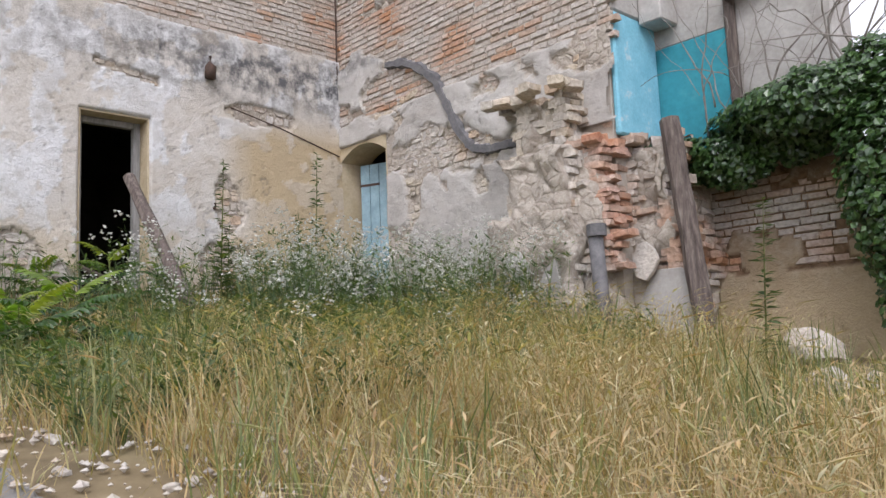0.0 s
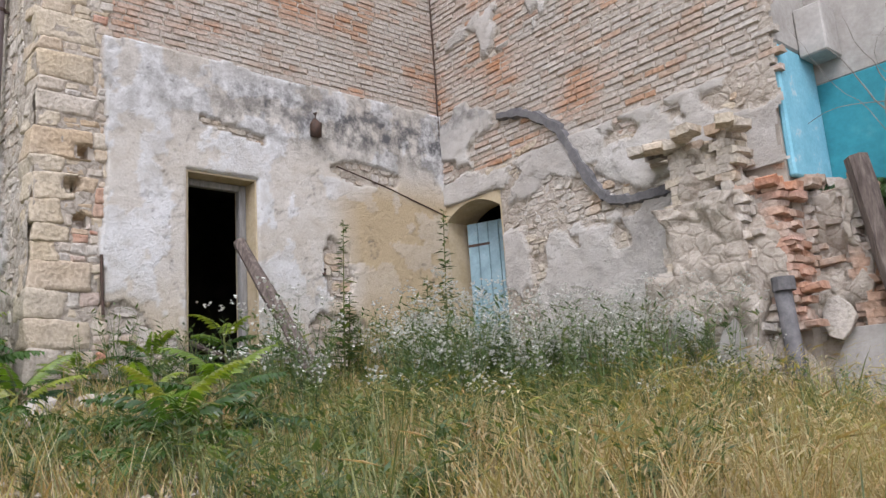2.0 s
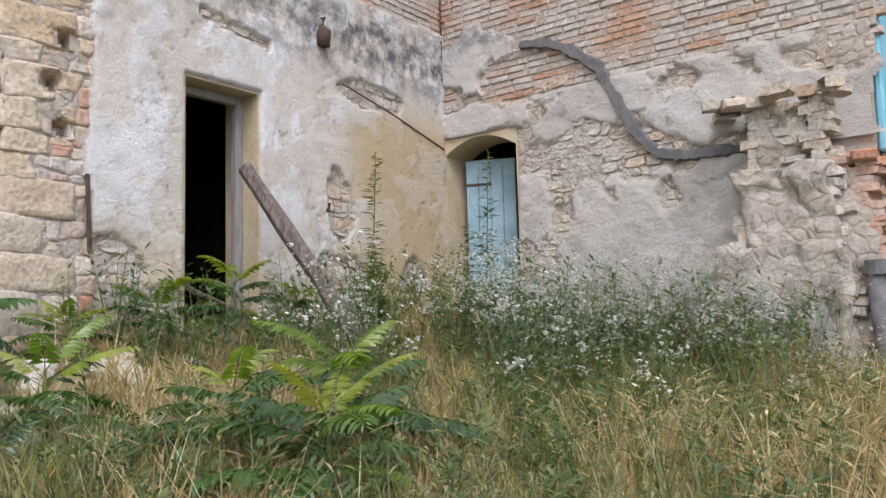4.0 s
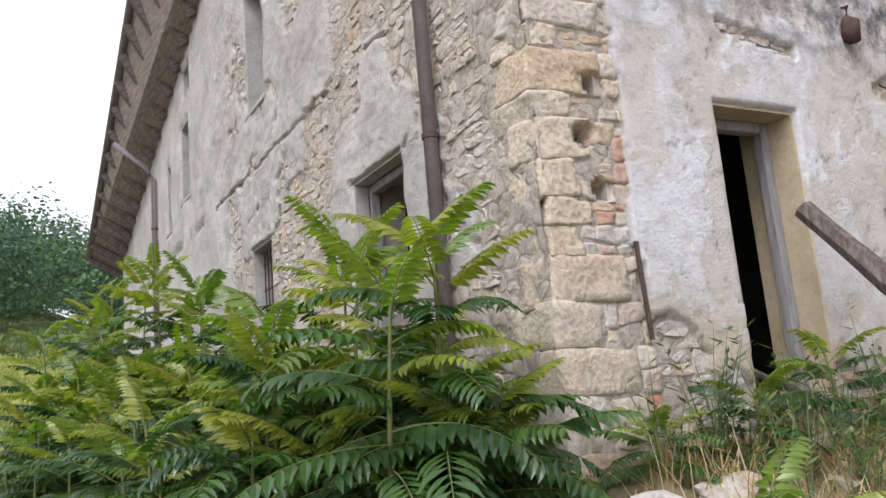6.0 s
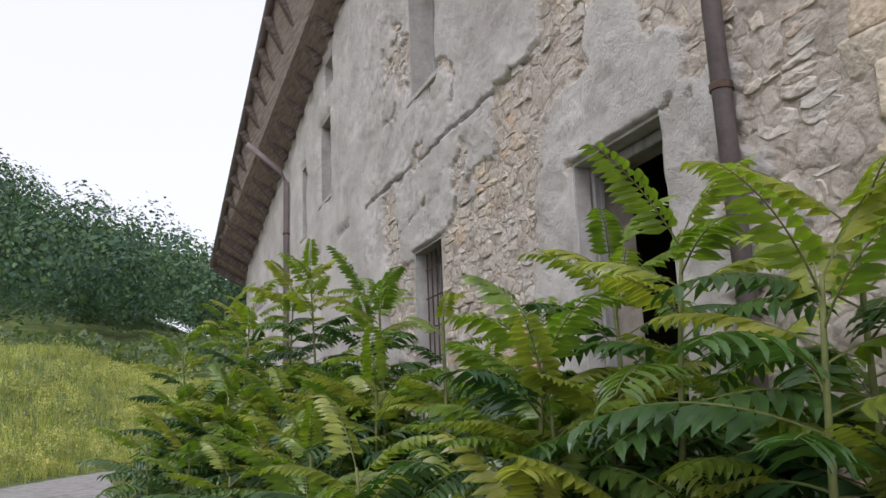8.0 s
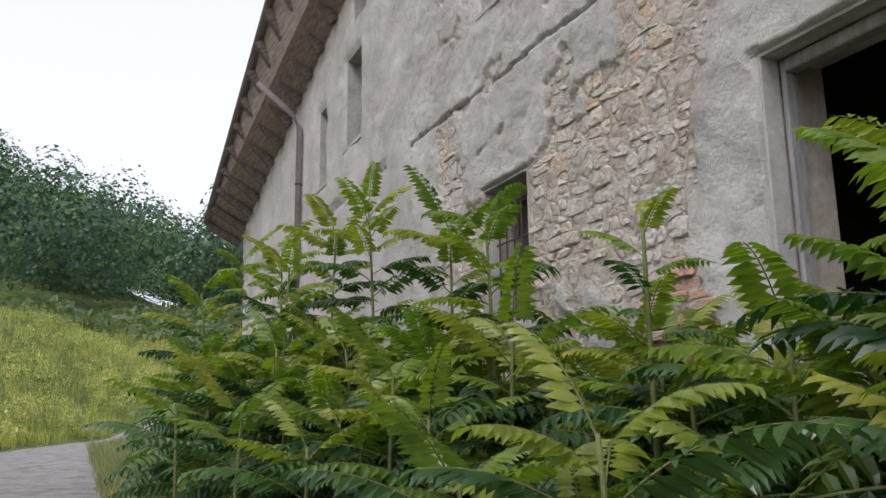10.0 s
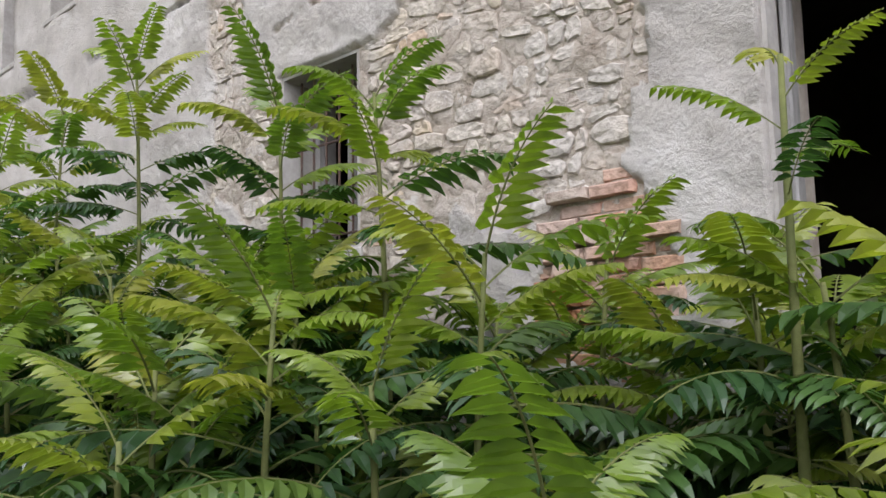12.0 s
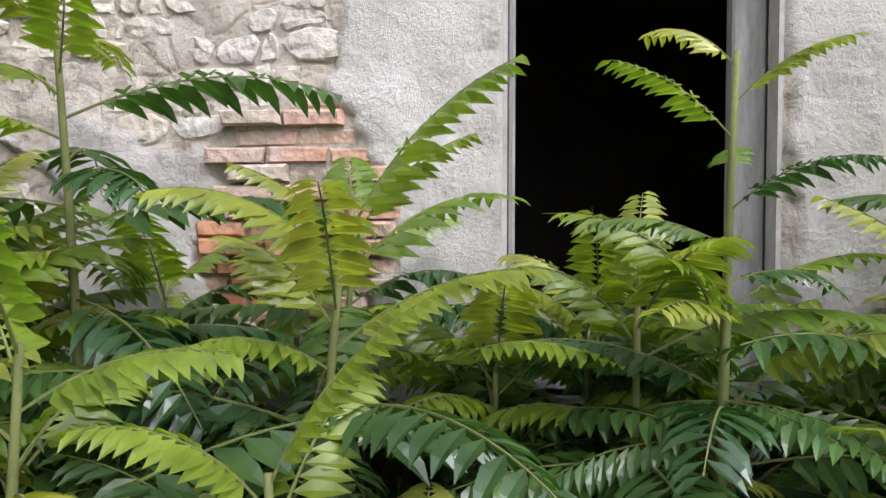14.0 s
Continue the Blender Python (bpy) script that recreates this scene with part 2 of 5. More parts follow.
def leaf_material(name, cols, rough=0.3, trans=0.35, island=False, patch=9.0):
    m, nt, b = mat_nodes(name, rough, 0.6)
    if island:
        r = nt.nodes.new("ShaderNodeNewGeometry").outputs["Random Per Island"]
    else:
        r = nt.nodes.new("ShaderNodeObjectInfo").outputs["Random"]
    c = ramp(nt, r, cols)
    n = nt.nodes.new("ShaderNodeTexNoise")
    n.inputs["Scale"].default_value = patch
    nt.links.new(nt.nodes.new("ShaderNodeNewGeometry").outputs["Position"], n.inputs["Vector"])
    c = mix(nt, 0.6, c, ramp(nt, n.outputs["Fac"], [(0.35, (0.5, 0.55, 0.5)), (0.65, (1.3, 1.25, 1.1))]), "MULTIPLY")
    nt.links.new(c, b.inputs["Base Color"])
    tr = nt.nodes.new("ShaderNodeBsdfTranslucent")
    c2 = mix(nt, 1.0, c, (1.25, 1.5, 0.5), "MULTIPLY")
    nt.links.new(c2, tr.inputs["Color"])
    ms = nt.nodes.new("ShaderNodeMixShader")
    ms.inputs[0].default_value = trans
    nt.links.new(b.outputs[0], ms.inputs[1])
    nt.links.new(tr.outputs[0], ms.inputs[2])
    nt.links.new(ms.outputs[0], nt.nodes["Material Output"].inputs["Surface"])
    return m


M_LEAF = leaf_material("ailanthus_leaf", [(0.0, (0.028, 0.07, 0.03)), (0.5, (0.05, 0.105, 0.03)), (0.85, (0.07, 0.14, 0.04)), (1.0, (0.12, 0.18, 0.04))], rough=0.27)
M_LEAF_TOP = leaf_material("young_ailanthus_leaf", [(0.0, (0.12, 0.20, 0.03)), (0.6, (0.20, 0.27, 0.035)), (1.0, (0.30, 0.30, 0.06))], trans=0.45)
M_IVY = leaf_material("ivy_leaf", [(0.0, (0.025, 0.06, 0.02)), (1.0, (0.06, 0.12, 0.03))], island=True, trans=0.15)
M_WEED = leaf_material("weed_leaf", [(0.0, (0.06, 0.10, 0.045)), (0.6, (0.10, 0.15, 0.06)), (1.0, (0.17, 0.19, 0.07))], 0.6, 0.3, True)
M_DRY = leaf_material("dry_grass", [(0.0, (0.36, 0.275, 0.15)), (0.4, (0.50, 0.39, 0.24)), (0.7, (0.40, 0.24, 0.12)), (0.85, (0.30, 0.28, 0.15)), (1.0, (0.68, 0.60, 0.45))], 0.7, 0.3, True)
M_GREEN = leaf_material("green_grass", [(0.0, (0.11, 0.14, 0.055)), (0.6, (0.20, 0.22, 0.09)), (1.0, (0.36, 0.33, 0.18))], 0.7, 0.3, True)
M_MEADOW = leaf_material("meadow_grass", [(0.0, (0.26, 0.31, 0.08)), (0.6, (0.40, 0.42, 0.12)), (1.0, (0.58, 0.48, 0.22))], 0.7, 0.3, True, 0.5)
M_FOREST = leaf_material("forest_leaf", [(0.0, (0.05, 0.10, 0.075)), (0.6, (0.075, 0.14, 0.09)), (1.0, (0.14, 0.21, 0.09))], 0.9, 0.2, True, 0.07)
M_FLOWER = simple("white_flower", [(0.3, (0.66, 0.66, 0.6)), (0.7, (0.8, 0.8, 0.76))], 5.0, 0.8)
M_STEM = simple("green_stem", [(0.3, (0.10, 0.12, 0.04)), (0.7, (0.19, 0.20, 0.07))], 5.0, 0.7)
M_BARK = simple("grey_vine_bark", [(0.3, (0.16, 0.14, 0.12)), (0.7, (0.34, 0.31, 0.28))], 8.0)


# ---- mesh helpers ----
def mesh_from(name, verts, faces, material, smooth=False):
    me = bpy.data.meshes.new(name)
    me.from_pydata([tuple(v) for v in verts], [], faces)
    me.materials.append(material)
    if smooth:
        me.polygons.foreach_set("use_smooth", [True] * len(me.polygons))
    me.update()
    return me


def thing(name, data=None, label="", category="", group="", kind=""):
    return tagged(new(name, data), label, category, group, kind)


def part(name, data, parent, m=None, label=""):
    ob = new(name, data)
    ob.parent = parent
    if m is not None:
        ob.matrix_local = m
    if label:
        ob["label"] = label
    return ob


class Geo:
    """Vertices and faces gathered for one mesh."""

    def __init__(self):
        self.v, self.f = [], []

    def add(self, verts, faces):
        n = len(self.v)
        self.v += verts
        self.f += [tuple(i + n for i in f) for f in faces]
        return self

    def box(self, x0, y0, z0, x1, y1, z1, m=None):
        vs = [Vector(c) for c in ((x0, y0, z0), (x1, y0, z0), (x1, y1, z0), (x0, y1, z0), (x0, y0, z1), (x1, y0, z1), (x1, y1, z1), (x0, y1, z1))]
        if m is not None:
            vs = [m @ v for v in vs]
        return self.add(vs, [(3, 2, 1, 0), (4, 5, 6, 7), (0, 1, 5, 4), (1, 2, 6, 5), (2, 3, 7, 6), (3, 0, 4, 7)])

    def tube(self, pts, radii, sides=8):
        pts = [Vector(p) for p in pts]
        rings = []
        for i, p in enumerate(pts):
            d = (pts[min(i + 1, len(pts) - 1)] - pts[max(i - 1, 0)]).normalized()
            a = d.orthogonal().normalized() if abs(d.z) < 0.95 else Vector((1, 0, 0))
            a = (a - d * a.dot(d)).normalized()
            b = d.cross(a)
            r = radii[i] if hasattr(radii, "__len__") else radii
            rings.append([p + (a * math.cos(k * math.tau / sides) + b * math.sin(k * math.tau / sides)) * r for k in range(sides)])
        fs = []
        for i in range(len(pts) - 1):
            for k in range(sides):
                fs.append((i * sides + k, i * sides + (k + 1) % sides, (i + 1) * sides + (k + 1) % sides, (i + 1) * sides + k))
        fs += [tuple(range(sides))[::-1], tuple(range((len(pts) - 1) * sides, len(pts) * sides))]
        return self.add([v for r in rings for v in r], fs)

    def mesh(self, name, material, smooth=False):
        return mesh_from(name, self.v, self.f, material, smooth)

    def bevelled(self, name, material, width=0.01):
        bm = bmesh.new()
        vs = [bm.verts.new(v) for v in self.v]
        for f in self.f:
            bm.faces.new([vs[i] for i in f])
        bmesh.ops.bevel(bm, geom=bm.edges[:], offset=width, segments=1, affect="EDGES")
        me = bpy.data.meshes.new(name)
        bm.to_mesh(me)
        bm.free()
        me.materials.append(material)
        return me


LATTICE = np.random.RandomState(7).rand(256, 256)


def vnoise(u, v):
    """Smooth value noise, 0 to 1."""
    iu, iv = np.floor(u).astype(int), np.floor(v).astype(int)
    fu, fv = u - iu, v - iv
    fu, fv = fu * fu * (3 - 2 * fu), fv * fv * (3 - 2 * fv)
    a, b = LATTICE[iu % 256, iv % 256], LATTICE[(iu + 1) % 256, iv % 256]
    c, d = LATTICE[iu % 256, (iv + 1) % 256], LATTICE[(iu + 1) % 256, (iv + 1) % 256]
    return (a * (1 - fu) + b * fu) * (1 - fv) + (c * (1 - fu) + d * fu) * fv


def fbm(u, v, octaves=4):
    u, v = np.asarray(u, float), np.asarray(v, float)
    out, amp, tot = 0.0, 1.0, 0.0
    for k in range(octaves):
        out = out + amp * vnoise(u * 2 ** k + 17.3 * k, v * 2 ** k + 5.1 * k)
        tot += amp
        amp *= 0.5
    return out / tot


class Plane:
    """A wall's face: u along it, z up, d out of it."""

    def __init__(self, origin, along, out):
        self.o, self.a, self.n = Vector(origin), Vector(along), Vector(out)

    def at(self, u, z, d=0.0):
        p = self.o + self.a * u + self.n * d
        return Vector((p.x, p.y, z))

    def matrix(self, u, z, d=0.0):
        m = Matrix((self.a, -self.n, Vector((0, 0, 1)))).transposed().to_4x4()
        return Matrix.Translation(self.at(u, z, d)) @ m


FACE_A = Plane((0, 0, 0), (0, 1, 0), (1, 0, 0))
FACE_B = Plane((0, 5.25, 0), (1, 0, 0), (0, -1, 0))
FACE_C = Plane((0, 0, 0), (-1, 0, 0), (0, -1, 0))


def wall_core(face, u0, u1, z0, z1, holes, thick):
    """The body of a wall, with openings through it. holes: (u0, u1, z0, z1)."""
    us = sorted({u0, u1, *[h[0] for h in holes], *[h[1] for h in holes]})
    zs = sorted({z0, z1, *[h[2] for h in holes], *[h[3] for h in holes]})

    def open_at(i, k):
        if not (0 <= i < len(us) - 1 and 0 <= k < len(zs) - 1):
            return True
        u, z = (us[i] + us[i + 1]) / 2, (zs[k] + zs[k + 1]) / 2
        return any(h[0] < u < h[1] and h[2] < z < h[3] for h in holes)

    g = Geo()
    d0, d1 = -0.012, -thick
    for i in range(len(us) - 1):
        for k in range(len(zs) - 1):
            if open_at(i, k):
                continue
            a, b, c, d = us[i], us[i + 1], zs[k], zs[k + 1]
            P = face.at
            g.add([P(a, c, d0), P(b, c, d0), P(b, d, d0), P(a, d, d0)], [(0, 1, 2, 3)])
            g.add([P(a, c, d1), P(b, c, d1), P(b, d, d1), P(a, d, d1)], [(3, 2, 1, 0)])
            for (ii, kk), (p, q) in (((i - 1, k), ((a, c), (a, d))), ((i + 1, k), ((b, c), (b, d))), ((i, k - 1), ((a, c), (b, c))), ((i, k + 1), ((a, d), (b, d)))):
                if open_at(ii, kk):
                    g.add([P(*p, d0), P(*q, d0), P(*q, d1), P(*p, d1)], [(0, 1, 2, 3)])
    return g


def relief(name, face, u0, u1, z0, z1, step, holes, fn, material, parent, label=""):
    """The wall's skin as a fine sheet. fn(u, z) gives the height out of the wall and the three channels of 'skin'."""
    us = np.unique(np.round(np.r_[np.arange(u0, u1, step), u1, [h[0] for h in holes], [h[1] for h in holes]], 3))
    zs = np.unique(np.round(np.r_[np.arange(z0, z1, step), z1, [h[2] for h in holes], [h[3] for h in holes]], 3))
    us, zs = us[(us >= u0) & (us <= u1)], zs[(zs >= z0) & (zs <= z1)]
    U, Z = np.meshgrid(us, zs, indexing="ij")
    h, skin, soil, ochre, cut = fn(U, Z)
    for a, b, c, d in holes:
        edge = (U >= a - 1e-3) & (U <= b + 1e-3) & (Z >= c - 1e-3) & (Z <= d + 1e-3)
        h = np.where(edge, 0.004, h)
    n = len(zs)
    o, al, ou = np.array(face.o), np.array(face.a), np.array(face.n)
    co = o + U[..., None] * al + h[..., None] * ou
    co[..., 2] = Z
    uc, zc = (us[1:] + us[:-1]) / 2, (zs[1:] + zs[:-1]) / 2
    UC, ZC = np.meshgrid(uc, zc, indexing="ij")
    keep = ~cut[:-1, :-1]
    for a, b, c, d in holes:
        keep &= ~((UC > a) & (UC < b) & (ZC > c) & (ZC < d))
    I, K = np.nonzero(keep)
    q = np.stack([I * n + K, (I + 1) * n + K, (I + 1) * n + K + 1, I * n + K + 1], 1)
    me = bpy.data.meshes.new(name)
    me.from_pydata(co.reshape(-1, 3).tolist(), [], q.tolist())
    col = me.color_attributes.new("skin", "FLOAT_COLOR", "POINT")
    col.data.foreach_set("color", np.stack([skin, soil, ochre, np.ones_like(skin)], -1).reshape(-1).astype(np.float32))
    me.materials.append(material)
    me.polygons.foreach_set("use_smooth", [True] * len(me.polygons))
    me.update()
    return part(name, me, parent, label=label)


def piece_mesh(name, material, rnd, round_edge=0.22):
    """One rough block of unit size about its middle, its front face inset; shared by many pieces."""
    def j(s):
        return (rnd.random() - 0.5) * s
    e = 0.5 - round_edge * 0.5
    back = [(x * 0.5 + j(0.08), 0.5, z * 0.5 + j(0.1)) for x, z in ((-1, -1), (1, -1), (1, 1), (-1, 1))]
    midr = [(x * 0.5 + j(0.08), -0.3 + j(0.1), z * 0.5 + j(0.12)) for x, z in ((-1, -1), (1, -1), (1, 1), (-1, 1))]
    front = [(x * (e + 0.07) + j(0.08), -0.5 + j(0.12), z * e + j(0.1)) for x, z in ((-1, -1), (1, -1), (1, 1), (-1, 1))]
    fs = [(8, 9, 10, 11)]
    for k in range(4):
        n = (k + 1) % 4
        fs += [(k, n, 4 + n, 4 + k), (4 + k, 4 + n, 8 + n, 8 + k)]
    return [Vector(v) for v in back + midr + front], fs


def masonry(face, u0, u1, z0, z1, course, length, wanted, parent, name, material, joined, budget, proud=0.012, near=None, rnd=None, round_edge=0.22, gap=0.012):
    """Courses of bricks or stones where wanted(u, z). The first 'budget' within near(u, z) are parts, the rest one joined part."""
    rnd = rnd or random.Random(11)
    shapes = [piece_mesh(name, material, rnd, round_edge) for _ in range(6)]
    meshes = [mesh_from(name, v, f, material) for v, f in shapes]
    rest = Geo()
    z, row, made = z0, 0, 0
    while z < z1:
        h = course * (0.8 + 0.4 * rnd.random()) if round_edge > 0.3 else course
        u = u0 - rnd.random() * length
        while u < u1:
            w = length * ((0.55 + 0.9 * rnd.random()) if round_edge > 0.3 else rnd.choice((1, 1, 0.5, 0.98, 1.02)))
            a, b = max(u, u0), min(u + w, u1)
            uc, zc = (a + b) / 2, z + h / 2 + (rnd.random() - 0.5) * course * 0.12
            u += w
            if b - a < 0.04 or not wanted(uc, zc):
                continue
            d = proud + (rnd.random() - 0.5) * proud * 1.4
            size = Matrix.Diagonal((b - a - gap, 0.08, h - gap, 1))
            m = face.matrix(uc, zc, d - 0.04) @ Matrix.Rotation((rnd.random() - 0.5) * (0.12 if round_edge > 0.3 else 0.035), 4, "Y") @ size
            k = rnd.randrange(6)
            if made < budget and (near is None or near(uc, zc)):
                part(name, meshes[k], parent, m)
                made += 1
            else:
                rest.add([m @ v for v in shapes[k][0]], shapes[k][1])
        z += h
        row += 1
    if rest.v:
        tagged(part(name + "_courses", rest.mesh(name + "_courses", joined), parent), kind="stuff")


def rubble_courses(face, u0, u1, z0, z1, course, length, wanted, parent, name, material, joined, budget, near=None, seed=1, proud=0.02):
    """Irregular stones: wavy beds, slanted joints, blunt many-sided faces, some set deeper than others."""
    rnd = random.Random(seed)
    rest, made = Geo(), 0
    beds = [z0]
    while beds[-1] < z1:
        beds.append(beds[-1] + course * (0.6 + 0.9 * rnd.random()))

    def bed(k, u):
        return beds[k] + course * 0.75 * (float(vnoise(np.array(u * 1.9 + k * 7.7), np.array(k * 3.3))) - 0.5) + course * 0.3 * (float(vnoise(np.array(u * 6.0), np.array(k * 5.1 + 40))) - 0.5)

    for k in range(len(beds) - 1):
        u = u0 - rnd.random() * length
        slant = 0.0
        while u < u1:
            w = length * (0.4 + 1.3 * rnd.random() ** 1.4)
            a, b = u, u + w
            nxt = (rnd.random() - 0.5) * course * 0.7
            u += w
            uc, zc = (a + b) / 2, (beds[k] + beds[k + 1]) / 2
            sl, slant = slant, nxt
            if a < u0 or b > u1 or rnd.random() < 0.07 or not wanted(uc, zc):
                continue
            split = beds[k + 1] - beds[k] > course * 1.2 and rnd.random() < 0.35
            for lo, hi in (((0.0, 0.5), (0.5, 1.0)) if split else ((0.0, 1.0),)):
                ring = []
                for i in range(10):
                    t = i * math.tau / 10 + 0.2
                    cu, cz = math.cos(t), math.sin(t)
                    q = (abs(cu) ** 7 + abs(cz) ** 7) ** (-1 / 7) * (0.84 + 0.2 * rnd.random())
                    s, v = 0.5 + 0.5 * cu * q, lo + (hi - lo) * (0.5 + 0.5 * cz * q)
                    uu = a + w * s + (sl * (1 - s) + nxt * s) * (v - 0.5)
                    ring.append((uu, bed(k, uu) * (1 - v) + bed(k + 1, uu) * v))
                mu, mz = sum(r[0] for r in ring) / 10, sum(r[1] for r in ring) / 10
                d, tu, tz = proud * (0.2 + 1.3 * rnd.random()), (rnd.random() - .5) * .12, (rnd.random() - .5) * .12
                vs = []
                for sc, dd, tw in ((0.97, -0.04, 0), (0.96, d - 0.009, 1), (0.84, d + 0.002, 1)):
                    for ru, rz in ring:
                        pu, pz = (ru - mu) * sc, (rz - mz) * sc
                        vs.append(Vector((pu, -(dd + tw * (pu * tu + pz * tz + (rnd.random() - .5) * .012)), pz)))
                vs.append(Vector((0, -(d + 0.002 + (rnd.random() - .5) * .02), 0)))
                fs = []
                for i in range(10):
                    j = (i + 1) % 10
                    fs += [(i, j, 10 + j, 10 + i), (10 + i, 10 + j, 20 + j, 20 + i), (20 + i, 20 + j, 30)]
                m = face.matrix(mu, mz, 0)
                if made < budget and (near is None or near(mu, mz)):
                    part(name, mesh_from(name, vs, fs, material), parent, m)
                    made += 1
                else:
                    rest.add([m @ v for v in vs], fs)
    if rest.v:
        tagged(part(name + "_rubble", rest.mesh(name + "_rubble", joined), parent), kind="stuff")


def track_foot(x):
    """The far edge of the track, which bends away behind the house."""
    return np.interp(x, [-60, -48, -42, -38, -34, -26, -12, 0], [3, 1, -1, -3, -4.9, -7, -8.2, -8.4])


def ground_z(x, y):
    """Height of the ground."""
    x, y = np.asarray(x, float), np.asarray(y, float)
    along = np.interp(x, [-200, -110, -100, -55, -42, -20, -6, -3, 1.5, 3.9, 5.7, 8.5, 9.6, 14, 40, 300], [34, 15, 13.0, 5.0, 1.75, 1.5, 1.5, 1.5, 1.4, 1.2, 0.95, 0.4, 0.25, 0.0, -0.6, -2])
    cross = np.where(y > -2.5, 0.06 * np.minimum(y + 2.5, 12), 0.0)
    mound = 0.62 * np.exp(-np.maximum(x, 0) / 1.9) * np.clip((y + 2.2) / 2.4, 0, 1)
    bank = np.clip((track_foot(x) - y) * 0.5, 0, 4.2) * np.clip((2 - x) / 24, 0, 1) * np.clip((x + 90) / 40, 0, 1)
    far = np.clip((-x - 100) / 80, 0, 1)
    tilt = far * (-y) * 0.53
    return along + cross + mound + bank + tilt + 0.05 * (fbm(x * 0.9 + 40, y * 0.9 + 40, 3) - 0.5)


# ---- ground ----
def ground_sheet():
    xs = np.unique(np.r_[np.linspace(-900, -60, 60), np.arange(-60, -8, 0.8), np.arange(-8, 14, 0.18), np.arange(14, 40, 1.5), np.linspace(40, 600, 12)])
    ys = np.unique(np.r_[np.linspace(-600, -40, 24), np.arange(-40, -9, 0.9), np.arange(-9, 9, 0.18), np.arange(9, 30, 2), np.linspace(30, 600, 16)])
    X, Y = np.meshgrid(xs, ys, indexing="ij")
    Z = ground_z(X, Y)
    Z = np.where(X < -185, Z + (185 + X) * 0.10, Z)
    n = len(ys)
    I, K = np.meshgrid(np.arange(len(xs) - 1), np.arange(n - 1), indexing="ij")
    I, K = I.ravel(), K.ravel()
    q = np.stack([I * n + K, (I + 1) * n + K, (I + 1) * n + K + 1, I * n + K + 1], 1)
    me = mesh_from("ground", np.stack([X, Y, Z], -1).reshape(-1, 3).tolist(), q.tolist(), M_EARTH, True)
    return thing("ground", me, "dry earth with stones under weeds and grass", "ground", kind="structure")


ground = ground_sheet()


def road_strip():
    """A gravel track along the facade, a few centimetres above the earth."""
    g = Geo()
    xs = np.r_[np.arange(-40, -10, 1.0), np.arange(-10, 16, 0.4)]
    ys = np.linspace(0, 1, 15)
    rows = []
    for x in xs:
        lo = float(track_foot(x)) + 0.15 + 0.5 * (float(fbm(x * 0.3, 3.0)) - 0.5)
        hi = float(np.interp(x, [-60, -48, -42, -34, -26, -20, -4, 1, 2.5, 5, 6.5, 7.5, 9, 12], [9, 7, 5, 1.5, -1.5, -2.7, -3.1, -2.4, -1.7, -0.6, -0.3, -0.3, -0.4, 0.6])) + 0.7 * (float(fbm(x * 0.5, 9.0)) - 0.5)
        for s in ys:
            y = lo + (hi - lo) * s
            rows.append(Vector((x, y, float(ground_z(x, y)) + 0.035 * math.sin(math.pi * s) ** 0.4 - 0.008)))
    n = len(ys)
    fs = [(i * n + k, (i + 1) * n + k, (i + 1) * n + k + 1, i * n + k + 1) for i in range(len(xs) - 1) for k in range(n - 1)]
    g.add(rows, fs)
    return thing("road", g.mesh("road", M_GRAVEL, True), "pale gravel track with worn wheel ruts", "road", kind="structure")


road = road_strip()

# ---- walls ----
DOOR_1 = (1.52, 2.36, 2.15, 4.55)
DOOR_2 = (0.02, 1.09, 2.2, 4.56)
OPEN_C = (1.80, 2.90, 2.40, 4.69)
GRILLE = (5.56, 6.42, 3.45, 4.78)
UPPER_1 = (5.45, 6.36, 6.60, 8.35)
UPPER_2 = (10.15, 10.92, 6.58, 8.0)
UPPER_3 = (11.9, 12.45, 6.35, 7.7)
ATTIC_1 = (9.95, 10.6, 8.5, 9.0)
HOLES_C = [OPEN_C, GRILLE, UPPER_1, UPPER_2, UPPER_3, ATTIC_1]


def blob(U, Z, u, z, ru, rz, rough=0.5, f=3.0):
    """1 inside a ragged patch."""
    r = np.sqrt(((U - u) / ru) ** 2 + ((Z - z) / rz) ** 2)
    return r + rough * (fbm(U * f + u, Z * f + z, 4) - 0.5) * 2 < 1


PUTLOGS = ((0.46, 4.56), (0.35, 4.21), (0.45, 3.85))


